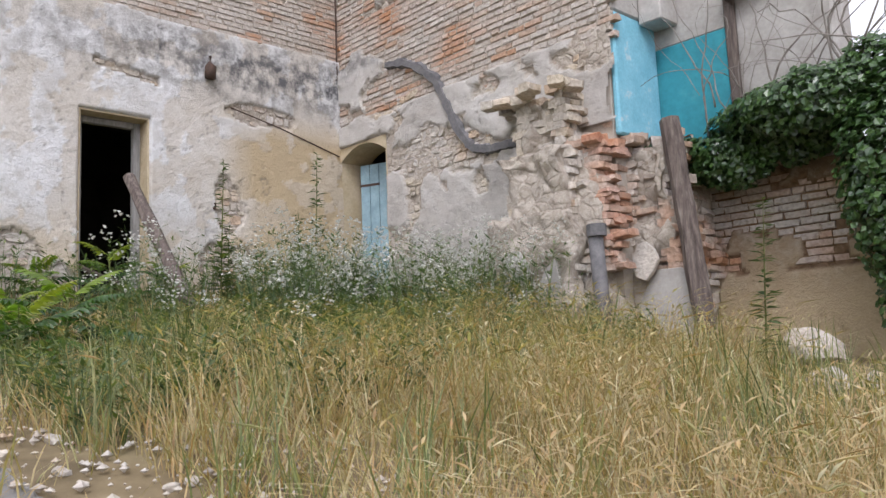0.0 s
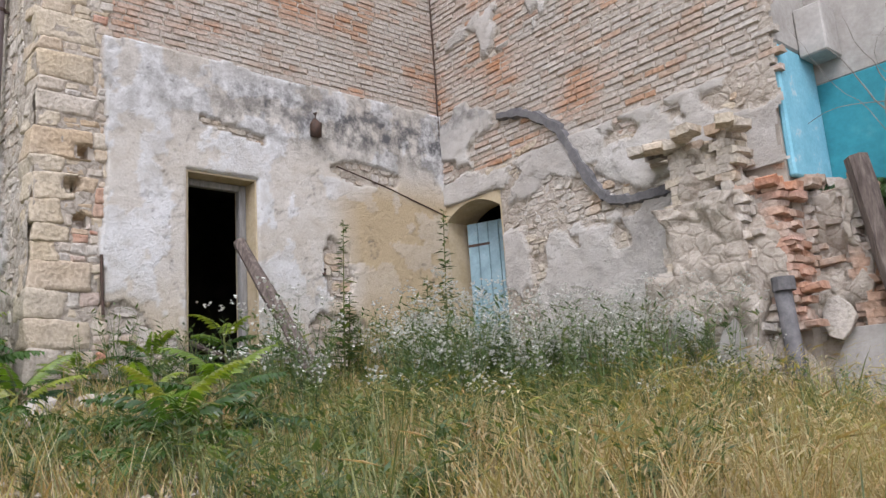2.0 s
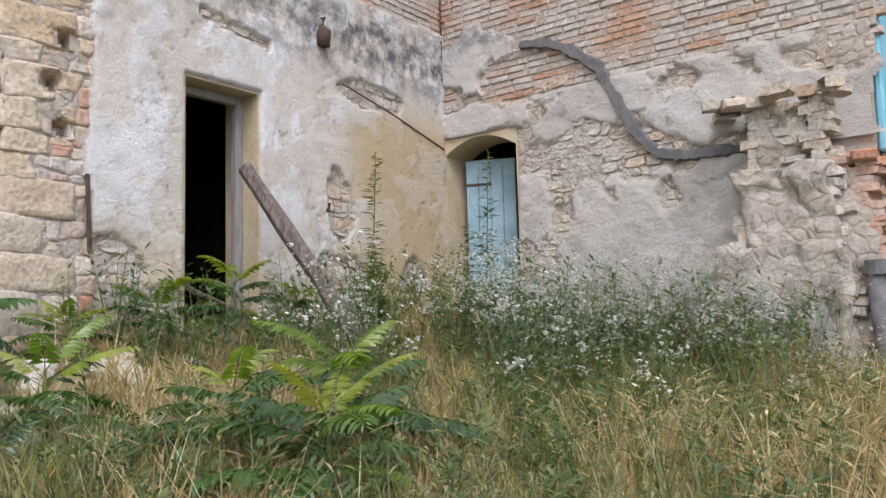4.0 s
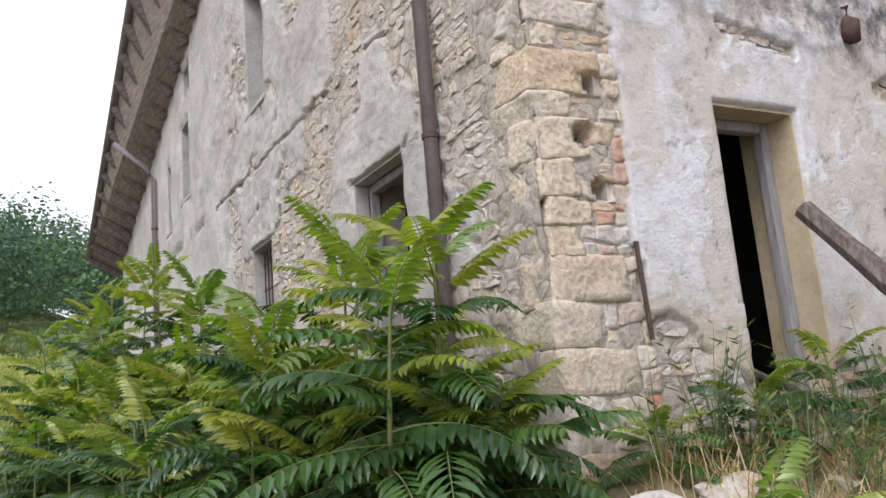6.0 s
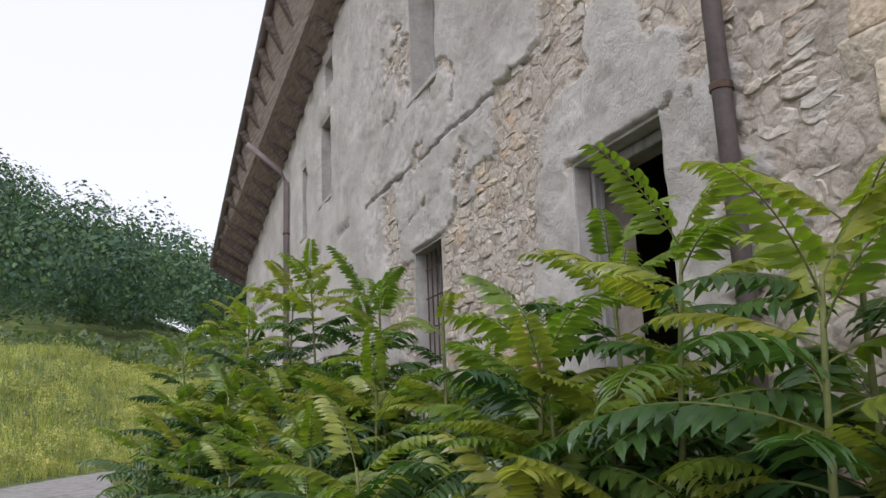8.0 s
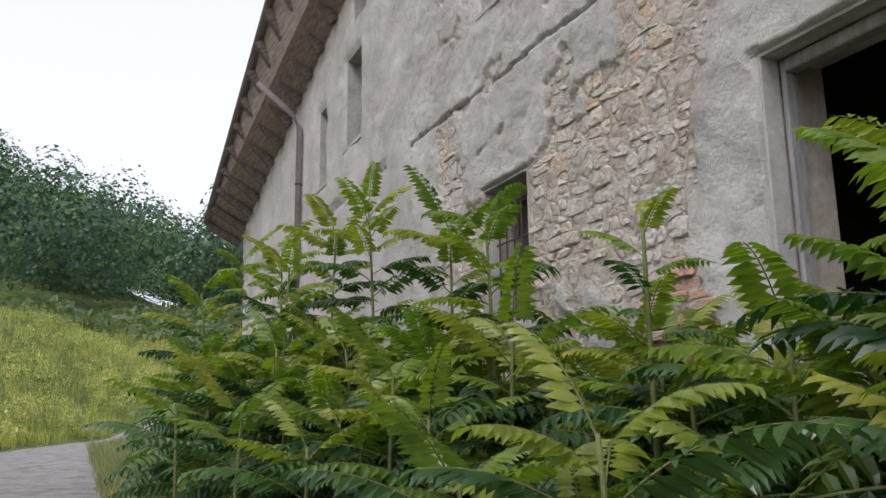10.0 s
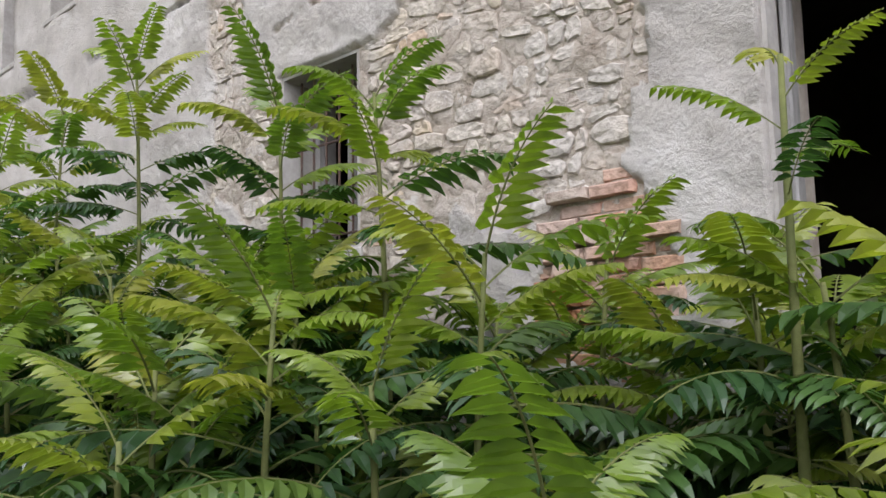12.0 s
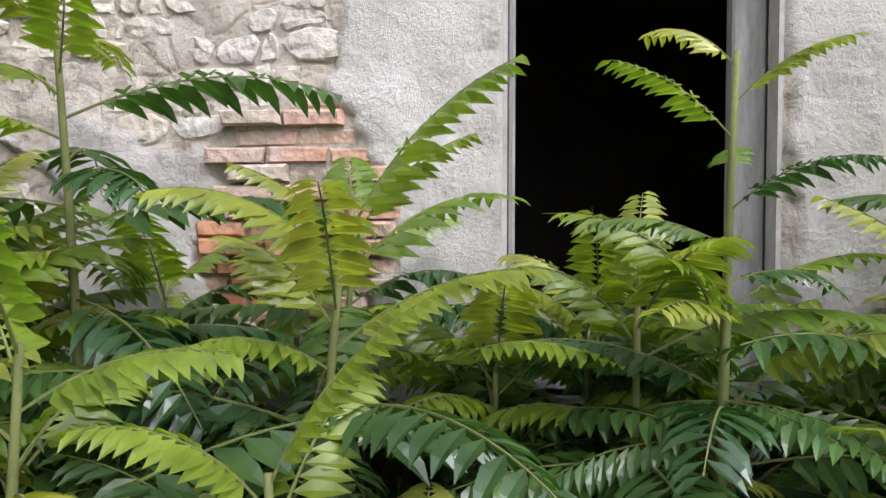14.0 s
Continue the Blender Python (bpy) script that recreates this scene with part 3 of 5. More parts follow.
def skin_a(U, Z):
    n = fbm(U * 1.4 + 3, Z * 1.4, 5)
    fine = fbm(U * 9, Z * 9, 4)
    keep = (U > 0.66 + 0.12 * (fbm(Z * 2.5, Z * 0 + 4, 4) - 0.5)) & (Z < 5.9 + 0.12 * (fbm(U * 2, U * 0 + 8, 4) - 0.5)) & (Z > 2.55 + 0.9 * (fbm(U * 1.6, U * 0 + 2, 4) - 0.5))
    for b in ((3.42, 3.55, 0.2, 0.38), (3.5, 2.75, 0.5, 0.3), (3.95, 4.85, 0.55, 0.14), (0.75, 2.75, 0.35, 0.35), (4.6, 2.85, 0.2, 0.25)):
        keep &= ~blob(U, Z, *b)
    keep &= ~((np.abs(Z - 5.1 + 0.17 * (U - 2.06)) < 0.05) & (np.abs(U - 2.06) < 0.4))
    soft = keep.astype(float)
    thin = (fbm(U * 2.6 + 9, Z * 2.6, 5) > 0.52)
    h = np.where(keep, 0.030 + 0.008 * thin + 0.016 * n + 0.010 * fine, -0.004 + 0.01 * fine)
    crack = np.abs(fbm(U * 1.1 + 30, Z * 1.1 + 2, 4) - 0.5) < 0.0035
    h = np.where(crack & keep, h - 0.012, h)
    soil = np.clip(1.25 - np.abs(Z - 5.45 + 0.12 * U * 0) / 0.5, 0, 1) * np.clip(0.35 + (U - 1.0) * 0.25, 0.25, 1) + 0.5 * crack
    ochre = np.clip((U - 3.25) * 1.6, 0, 1) * np.clip((4.95 - Z) * 2, 0, 1) * 0.75 + 0.5 * np.clip(1 - (Z - 2.6) * 1.2, 0, 1)
    ochre = np.clip(ochre + 0.35 * (~thin), 0, 1)
    cut = np.zeros_like(keep)
    for y, z in PUTLOGS:
        cut |= np.hypot(U - y, Z - z) < 0.1
    return h + np.where(U < 0.62, 0.012, 0.0), soft, np.clip(soil, 0, 1), ochre, cut


def skin_b(U, Z):
    n = fbm(U * 1.7 + 50, Z * 1.7 + 9, 5)
    fine = fbm(U * 9 + 4, Z * 9, 4)
    keep = (n > 0.52) & (Z < 4.9) & (Z > 1.6)
    keep |= (blob(U, Z, 0.45, 5.45, 0.6, 0.42) & (Z > 4.6)) | blob(U, Z, 2.1, 3.0, 0.5, 0.7) | blob(U, Z, 3.4, 4.35, 0.75, 0.3) | blob(U, Z, 0.55, 4.72, 0.65, 0.18)
    keep &= ~blob(U, Z, 1.1, 5.1, 0.55, 0.3)
    keep |= (Z > 6.4) & (fbm(U * 1.2 + 7, Z * 1.2, 5) > 0.56)
    soft = keep.astype(float)
    lumps = fbm(U * 4.5 + 8, Z * 4.5 + 3, 4)
    rift = np.abs(fbm(U * 1.2 + 60, Z * 0.9 + 12, 4) - 0.5) < 0.006
    h = np.where(keep, 0.016 + 0.05 * lumps + 0.014 * fine, np.where(Z > 4.9, -0.008 + 0.014 * fine, -0.02 + 0.06 * lumps))
    h = np.where(rift & (Z < 4.9), h - 0.03, h)
    cut = (U > 4.86 + 0.3 * (fbm(Z * 3.0, Z * 0 + 1, 4) - 0.5)) | ((Z < 3.85) & (U > 4.3 + 0.4 * (fbm(Z * 3, Z * 0 + 6, 4) - 0.5)))
    soil = np.clip(1 - np.abs(Z - 5.75) / 0.25, 0, 1) * 0.8
    ochre = np.clip(1 - (Z - 1.8) * 0.8, 0, 1) * 0.4
    return h, soft, soil, ochre, cut


def skin_c(U, Z):
    n = fbm(U * 1.1 + 20, Z * 1.1 + 60, 5)
    fine = fbm(U * 8 + 4, Z * 8, 4)
    keep = (n > 0.54 + 0.10 * (fbm(U * 6, Z * 6 + 9, 3) - 0.5)) & (U > 0.75)
    keep |= (Z > 5.8) & (fbm(U * 1.3 + 4, Z * 1.3 + 11, 5) > 0.47) & (U > 3.2)
    keep |= (U > 7.4 + 0.8 * (n - 0.5))
    keep |= blob(U, Z, 3.15, 3.4, 0.46, 1.5, 0.3) | blob(U, Z, 2.35, 4.95, 0.85, 0.35, 0.35) | blob(U, Z, 2.25, 5.45, 0.33, 0.4, 0.5) | blob(U, Z, 1.58, 3.6, 0.22, 1.1, 0.35) | blob(U, Z, 6.0, 4.95, 0.75, 0.3)
    keep &= ~(blob(U, Z, 3.72, 3.1, 0.38, 0.5, 0.4))
    keep &= ~(blob(U, Z, 4.3, 4.2, 0.85, 0.8, 0.4))
    soft = keep.astype(float)
    line = np.abs(Z - 5.79 - 0.025 * (fbm(U * 1.5, U * 0) - 0.5) * 4) < 0.016
    lumps = fbm(U * 4.2 + 15, Z * 4.2 + 33, 4)
    h = np.where(keep, 0.012 + 0.05 * lumps + 0.022 * fine, -0.022 + 0.06 * lumps + 0.012 * fine)
    h = np.where(line, -0.008, h)
    return h, soft, np.where(line, 1.0, 0.12 * (n > 0.5)), np.clip(1 - (Z - 2.2) * 0.7, 0, 1) * 0.6 * np.clip(1.6 - U, 0, 1), Z > 7.0 + 0.24 * (19.1 - U)


def facade_core():
    """The facade's body, its head following the slope of the roof."""
    g = wall_core(FACE_C, 0.2, 19.15, 0.6, 12.2, HOLES_C, 0.5)
    for v in g.v:
        if v.z > 10:
            v.z = 7.04 + 0.24 * (v.x + 19.1)
    return g.mesh("wall_facade", M_CORE)


wall_a = thing("wall_east", wall_core(FACE_A, 0.5, 5.25, 0.8, 10.2, [DOOR_1], 0.5).mesh("wall_east", M_CORE), "limewashed plaster wall peeling from brick and stone", "wall", kind="structure")
wall_b = thing("wall_south", wall_core(FACE_B, -0.5, 4.78, 0.2, 9.6, [DOOR_2], 0.55).mesh("wall_south", M_CORE), "ruined brick and rubble wall with decayed plaster", "wall", kind="structure")
wall_c = thing("wall_facade", facade_core(), "long rubble stone facade with crumbling grey plaster", "wall", kind="structure")
relief("plaster", FACE_A, 0.0, 5.25, 1.6, 9.6, 0.03, [DOOR_1], skin_a, M_WALL_A, wall_a)
relief("plaster", FACE_B, 0.0, 5.1, 1.0, 9.0, 0.03, [DOOR_2], skin_b, M_WALL_B, wall_b)
relief("plaster", FACE_C, 0.0, 8.2, 1.8, 10.3, 0.024, HOLES_C, skin_c, M_WALL_B, wall_c)
relief("plaster", FACE_C, 8.2, 19.15, 1.4, 10.3, 0.09, HOLES_C, skin_c, M_WALL_B, wall_c)


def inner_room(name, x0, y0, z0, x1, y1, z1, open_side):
    """Rooms added behind the openings, shade painted in as near-black; the side towards the opening is left out."""
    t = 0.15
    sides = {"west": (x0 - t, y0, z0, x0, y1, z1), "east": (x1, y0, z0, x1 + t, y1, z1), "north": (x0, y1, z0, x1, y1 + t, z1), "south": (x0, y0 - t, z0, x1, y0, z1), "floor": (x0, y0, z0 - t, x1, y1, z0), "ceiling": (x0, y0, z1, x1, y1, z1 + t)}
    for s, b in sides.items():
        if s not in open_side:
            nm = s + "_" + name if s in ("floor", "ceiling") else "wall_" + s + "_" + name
            thing(nm, Geo().box(*b).mesh(nm, M_DARK), "inner surface of an abandoned room, painted near-black as shade", "wall" if s not in ("floor", "ceiling") else s, kind="structure")


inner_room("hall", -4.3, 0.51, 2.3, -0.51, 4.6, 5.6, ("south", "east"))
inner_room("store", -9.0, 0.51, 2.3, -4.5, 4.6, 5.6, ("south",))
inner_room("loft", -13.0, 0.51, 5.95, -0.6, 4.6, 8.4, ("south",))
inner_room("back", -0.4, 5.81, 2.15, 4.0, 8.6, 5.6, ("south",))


# ---- roof of the long wing ----
def roof():
    """The verge climbs from the far corner; the boarding runs from the wall head to the verge."""
    r = thing("roof", None, "old tiled roof with a deep rafter-lined timber overhang", "roof", kind="structure")
    far, near = -19.75, 0.4

    def head(x):
        return Vector((x, -0.02, 7.05 + 0.24 * (x + 19.1)))

    def verge(x):
        return Vector((x, -0.82, 7.42 + 0.352 * (x + 19.4)))

    g = Geo()
    up = Vector((0, 0, 0.07))
    g.add([head(far), head(near), verge(near), verge(far), head(far) + up, head(near) + up, verge(near) + up, verge(far) + up],
          [(0, 1, 2, 3), (7, 6, 5, 4), (2, 6, 7, 3), (0, 3, 7, 4), (1, 5, 6, 2)])
    part("boarding", g.mesh("boarding", M_SOFFIT), r)
    g = Geo()
    back = [Vector((far, 5.0, 9.6)), Vector((near, 5.0, 13.2))]
    g.add([head(far) + up, head(near) + up, back[1], back[0]], [(0, 1, 2, 3)])
    g.add([v + up for v in (head(far) + up, head(near) + up, back[1], back[0])], [(0, 1, 2, 3)])
    part("tile_slope", g.mesh("tile_slope", M_TILE), r)
    x = far + 0.1
    while x < near:
        p, q = head(x), verge(x)
        d = q - p
        m = Matrix((Vector((1, 0, 0)), d.normalized(), Vector((1, 0, 0)).cross(d.normalized()))).transposed().to_4x4()
        m.translation = p
        sgn = -1 if m.col[2].z > 0 else 1
        rg = Geo().box(-0.07, 0, min(0, sgn * 0.17), 0.07, d.length - 0.03, max(0, sgn * 0.17))
        part("rafter", rg.bevelled("rafter", M_TIMBER), r, m)
        x += 0.75
    part("gutter", Geo().tube([verge(far) + Vector((0, -0.03, 0.04)), verge(near) + Vector((0, -0.03, 0.04))], 0.085, 10).mesh("gutter", M_PIPE, True), r)
    rt = Geo()
    x = far
    while x < near:
        p = verge(x) + Vector((0, 0.12, 0.13))
        rt.tube([p, p + Vector((0.36, 0, 0.127))], [0.1, 0.085], 8)
        x += 0.36
    part("verge_tiles", rt.mesh("verge_tiles", M_TILE), r)
    return r


roof()


def drainpipe(x, z0, z1, bend):
    g = Geo()
    pts = [(x, -0.12, z0), (x, -0.12, z1)] + ([(x, -0.25, z1 + 0.25), (x, -0.9, z1 + 0.75)] if bend else [])
    g.tube(pts, 0.055, 12)
    d = thing("drainpipe", None, "brown painted metal drainpipe fixed to a stone facade", "drainpipe", "drainpipes of the facade")
    part("pipe", g.mesh("pipe", M_PIPE, True), d)
    for z in np.arange(z0 + 0.9, z1, 1.9):
        b = Geo().tube([(x, -0.12, z - 0.02), (x, -0.12, z + 0.02)], 0.066, 12).box(x - 0.012, -0.12, z - 0.015, x + 0.012, 0.0, z + 0.015)
        part("bracket", b.mesh("bracket", M_IRON), d)
    return d


drainpipe(-1.135, 1.75, 9.6, True)
drainpipe(-13.45, 2.0, 7.75, True)


# ---- openings ----
def reveal(name, face, hole, depth, material, parent):
    """Plaster lining of an opening, four thin slabs."""
    a, b, c, d = hole
    g = Geo()
    t = 0.02
    for u0, u1, z0, z1 in ((a, a + t, c, d), (b - t, b, c, d), (a + t, b - t, d - t, d), (a + t, b - t, c, c + t)):
        vs = [face.at(u, z, q) for q in (0.008, -depth) for u, z in ((u0, z0), (u1, z0), (u1, z1), (u0, z1))]
        g.add(vs, [(0, 1, 2, 3), (7, 6, 5, 4), (0, 4, 5, 1), (1, 5, 6, 2), (2, 6, 7, 3), (3, 7, 4, 0)])
    return part(name, g.mesh(name, material), parent)


reveal("door_reveal", FACE_A, DOOR_1, 0.48, M_OCHRE, wall_a)
reveal("door_reveal", FACE_B, DOOR_2, 0.5, M_OCHRE, wall_b)
reveal("door_reveal", FACE_C, OPEN_C, 0.12, M_PALE, wall_c)
for hole in HOLES_C[1:]:
    reveal("window_reveal", FACE_C, hole, 0.48, M_PALE, wall_c)


def upper_window(name, hole, back=0.3):
    a, b, c, d = hole
    w = thing(name, None, "weathered wooden casement window set deep in the facade", "window", "upper windows", "structure")
    f, s = Geo(), 0.05
    for u0, u1, z0, z1 in ((a + .02, a + .07, c, d), (b - .07, b - .02, c, d), (a + .07, b - .07, d - .07, d - .02), (a + .07, b - .07, c + .02, c + .08), ((a + b) / 2 - .03, (a + b) / 2 + .03, c + .08, d - .07)):
        f.box(u0, 0, z0, u1, s, z1, FACE_C.matrix(0, 0, -back))
    part("window_frame", f.mesh("window_frame", M_FRAME), w)
    for u0, u1 in ((a + .07, (a + b) / 2 - .03), ((a + b) / 2 + .03, b - .07)):
        part("pane", Geo().box(u0, 0.02, c + .08, u1, 0.026, d - .07, FACE_C.matrix(0, 0, -back)).mesh("pane", M_GLASS), w)
    part("window_sill", Geo().box(a - .05, -.06, c - .07, b + .05, .25, c - .003, FACE_C.matrix(0, 0, 0.0)).bevelled("window_sill", M_PALE), w)
    return w


for k, hole in enumerate((UPPER_1, UPPER_2, UPPER_3)):
    upper_window("window_%d" % (k + 1), hole)


def grille_window():
    a, b, c, d = GRILLE
    w = thing("window_5", None, "ground-floor window with a rusty iron grille and grey frame", "window", kind="structure")
    f = Geo()
    for u0, u1, z0, z1 in ((a + .02, a + .08, c, d), (b - .08, b - .02, c, d), (a + .08, b - .08, d - .08, d - .02), (a + .08, b - .08, c + .02, c + .08), ((a + b) / 2 - .03, (a + b) / 2 + .03, c + .08, d - .08)):
        f.box(u0, 0, z0, u1, .05, z1, FACE_C.matrix(0, 0, -0.28))
    part("window_frame", f.mesh("window_frame", M_FRAME), w)
    part("window_sill", Geo().box(a - .05, -.05, c - .08, b + .05, .25, c - .003, FACE_C.matrix(0, 0, 0)).bevelled("window_sill", M_PALE), w)
    for k in range(6):
        u = a + (b - a) * (k + 0.5) / 6
        part("bar", Geo().tube([FACE_C.at(u, c, -.12), FACE_C.at(u, d, -.12)], 0.009, 6).mesh("bar", M_IRON), w)
    for k in range(4):
        z = c + (d - c) * (k + 0.4) / 4
        part("bar", Geo().tube([FACE_C.at(a, z, -.12), FACE_C.at(b, z, -.12)], 0.009, 6).mesh("bar", M_IRON), w)


grille_window()


def door_frame_c():
    a, b, c, d = OPEN_C
    w = thing("door_3", None, "open doorway with a grey weathered timber frame", "doorway", kind="structure")
    for u0, u1 in ((a + .02, a + .16), (b - .055, b - .02)):
        g = Geo().box(u0, 0, c, u1, .10, d - .02, FACE_C.matrix(0, 0, -0.13))
        part("jamb", g.bevelled("jamb", M_FRAME), w)
    part("head", Geo().box(a + .16, 0, d - .10, b - .055, .10, d - .02, FACE_C.matrix(0, 0, -0.13)).bevelled("head", M_FRAME), w)
    part("threshold", Geo().box(a, -.02, c - .12, b, .5, c + .02, FACE_C.matrix(0, 0, 0)).bevelled("threshold", M_CEMENT), w)


door_frame_c()


def door_frame_a():
    a, b, c, d = DOOR_1
    w = thing("door_1", None, "dark open doorway with a grey wooden frame", "doorway", kind="structure")
    for u0, u1 in ((a + .022, a + .11), (b - .11, b - .022)):
        part("jamb", Geo().box(u0, 0, c, u1, .09, d - .02, FACE_A.matrix(0, 0, -0.2)).bevelled("jamb", M_FRAME), w)
    part("head", Geo().box(a + .11, 0, d - .1, b - .11, .09, d - .02, FACE_A.matrix(0, 0, -0.2)).bevelled("head", M_FRAME), w)
    part("threshold", Geo().box(a, -.03, c - .15, b, .5, c + .02, FACE_A.matrix(0, 0, 0)).bevelled("threshold", M_CEMENT), w)


door_frame_a()


def arch_door():
    a, b, c, d = DOOR_2
    w = thing("door_2", None, "half-open pale blue plank door under a shallow arch", "door", kind="structure")
    g = Geo()
    n = 12
    top, low = [], []
    for q in (0.012, -0.5):
        for k in range(n + 1):
            u = a + (b - a) * k / n
            s = (k / n - 0.5) * 2
            top.append(FACE_B.at(u, d + 0.003, q))
            low.append(FACE_B.at(u, d - 0.02 - 0.19 * s * s, q))
    vs, m = top + low, 2 * (n + 1)
    fs = []
    for k in range(n):
        fs += [(k, m + k, m + k + 1, k + 1), (m + k, m + n + 1 + k, m + n + 2 + k, m + k + 1)]
    g.add(vs, fs)
    part("arch_soffit", g.mesh("arch_soffit", M_OCHRE), w)
    hinge = Matrix.Translation(FACE_B.at(0.16, 0, -0.25)) @ Matrix.Rotation(radians(22), 4, "Z")
    leaf = part("door_leaf", Geo().box(0, 0.012, 2.22, 0.62, 0.04, 4.33).bevelled("door_leaf", M_BLUE, 0.004), w, hinge, "pale blue painted boards")
    for k in range(4):
        part("plank", Geo().box(0.004 + k * 0.155, -0.012, 2.23, 0.15 + k * 0.155, 0.012, 4.32).bevelled("plank", M_BLUE, 0.004), leaf)
    for z in (2.6, 4.0):
        part("strap_hinge", Geo().box(0.0, -0.02, z, 0.32, -0.012, z + 0.035).mesh("strap_hinge", M_IRON), leaf)


arch_door()


# ---- ruined end of the brick wall ----
def ruin():
    w = thing("wall_ruin", None, "broken inner wall painted turquoise below and white above", "wall", kind="structure")
    part("teal_panel", Geo().box(4.72, 6.1, 3.55, 5.68, 6.3, 4.78).bevelled("teal_panel", M_TEAL, 0.01), w, label="turquoise painted dado")
    part("white_panel", Geo().box(4.72, 6.104, 4.783, 5.68, 6.3, 7.4).bevelled("white_panel", M_PALE, 0.01), w)
    part("blue_reveal", Geo().box(4.785, 5.28, 3.7, 4.86, 6.09, 5.05).bevelled("blue_reveal", M_SKYBLUE, 0.02), w, label="light blue painted wall end")
    part("white_reveal", Geo().box(4.783, 5.28, 5.053, 4.865, 6.09, 7.6).bevelled("white_reveal", M_PALE, 0.02), w)
    part("niche", Geo().box(4.87, 5.75, 4.98, 5.15, 6.09, 5.5).bevelled("niche", M_PALE, 0.015), w)
    part("pier", Geo().box(5.72, 6.15, 3.4, 6.75, 6.6, 5.9).bevelled("pier", M_PALE, 0.03), w)
    part("pier_edge", Geo().box(5.69, 6.06, 3.5, 5.8, 6.14, 5.2).bevelled("pier_edge", M_TIMBER, 0.02), w)
    part("low_wall", Geo().box(4.4, 6.3, 0.3, 11.0, 6.75, 3.35).bevelled("low_wall", M_CORE, 0.03), w)
    return w


ruin_wall = ruin()
FACE_R = Plane((0, 6.3, 0), (1, 0, 0), (0, -1, 0))


def skin_r(U, Z):
    n = fbm(U * 1.7 + 5, Z * 1.7 + 39, 5)
    keep = (n > 0.47) | (Z < 2.2)
    h = np.where(keep, 0.03 + 0.03 * n, 0.01 * n)
    return h, keep.astype(float), np.zeros_like(n), np.clip((2.8 - Z), 0, 1), Z > 3.32 + 0.25 * (fbm(U * 2, U * 0) - 0.5)


relief("plaster", FACE_R, 4.4, 10.5, 0.8, 3.6, 0.04, [], skin_r, M_BROWN, ruin_wall)


def heap(name, label, boxes, face_stones, material, seed):
    """A broken stub of masonry: many rough stones piled in courses that step back."""
    rnd = random.Random(seed)
    t = thing(name, None, label, "masonry", kind="structure")
    for b in boxes:
        bm = bmesh.new()
        vs = [bm.verts.new(v) for v in Geo().box(*b).v]
        for f in Geo().box(*b).f:
            bm.faces.new([vs[i] for i in f])
        bmesh.ops.subdivide_edges(bm, edges=bm.edges[:], cuts=26, use_grid_fill=True)
        for v in bm.verts:
            d = noise.noise_vector(v.co * 2.6) * 0.14 + noise.noise_vector(v.co * 8.0) * 0.05 + noise.noise_vector(v.co * 19.0) * 0.014
            v.co += Vector((d.x, d.y - 0.03, d.z * 0.6))
        me = bpy.data.meshes.new("core")
        bm.to_mesh(me)
        bm.free()
        me.materials.append(M_WALL_B)
        me.polygons.foreach_set("use_smooth", [True] * len(me.polygons))
        part("core", me, t)
    shapes = [piece_mesh("stone", material, rnd, 0.3) for _ in range(6)]
    ms = [mesh_from("stone", v, f, material) for v, f in shapes]
    for x, y, z, turn, sx, sz in face_stones(rnd):
        m = Matrix.Translation((x, y, z)) @ Matrix.Rotation(turn + (rnd.random() - .5) * .4, 4, "Z") @ Matrix.Rotation((rnd.random() - .5) * .2, 4, "Y") @ Matrix.Diagonal((sx, sx * 0.8, sz, 1))
        part("stone", rnd.choice(ms), t, m)
    return t


def stub_stones(x0, x1, y0, y1, z0, z1, lean=0.0, sz=0.085):
    def make(rnd):
        out = []
        z = z0
        while z < z1:
            s = (z - z0) / (z1 - z0)
            a, b, yy = x0 + lean * s * 0.9 + rnd.random() * .08, x1 - lean * s * 0.4 - rnd.random() * .1, y0 + lean * s * 0.6
            x = a
            while x < b:
                w = 0.06 + 0.17 * rnd.random()
                out.append((x + w / 2, yy + 0.09 + rnd.random() * .14, z + (rnd.random() - .5) * .05, 0, w, sz * (0.6 + .7 * rnd.random())))
                x += w
            y = yy
            while y < y1:
                w = 0.12 + 0.18 * rnd.random()
                out.append((b - rnd.random() * .07, y + w / 2, z, 1.57, w, sz))
                out.append((a + rnd.random() * .05, y + w / 2, z, 1.57, w, sz))
                y += w
            z += sz
        for _ in range(14):
            out.append((x0 + rnd.random() * (x1 - x0), y0 + rnd.random() * (y1 - y0), z1 + rnd.random() * .06, rnd.random() * 3, 0.2, 0.09))
        return out
    return make


heap("wall_stub", "jagged stub of a broken rubble and brick wall", [(3.5, 4.68, 0.8, 4.55, 5.24, 2.9), (3.72, 4.78, 2.7, 4.5, 5.24, 3.6), (3.86, 4.92, 3.5, 4.34, 5.24, 4.12)], stub_stones(3.45, 4.62, 4.62, 5.2, 1.2, 4.2, 0.45), M_STONE, 3)
heap("brick_pier", "broken brick pier with crumbling courses", [(4.72, 5.5, 0.8, 5.25, 6.25, 3.5)], stub_stones(4.66, 5.32, 5.42, 6.2, 1.9, 3.62, 0.05, 0.075), M_BRICK, 5)
heap("brick_stub", "red bricks exposed in a broken wall edge", [(4.3, 5.0, 0.8, 4.75, 5.3, 3.5)], stub_stones(4.4, 4.82, 4.95, 5.3, 2.3, 3.6, 0.05, 0.075), M_RED, 8)


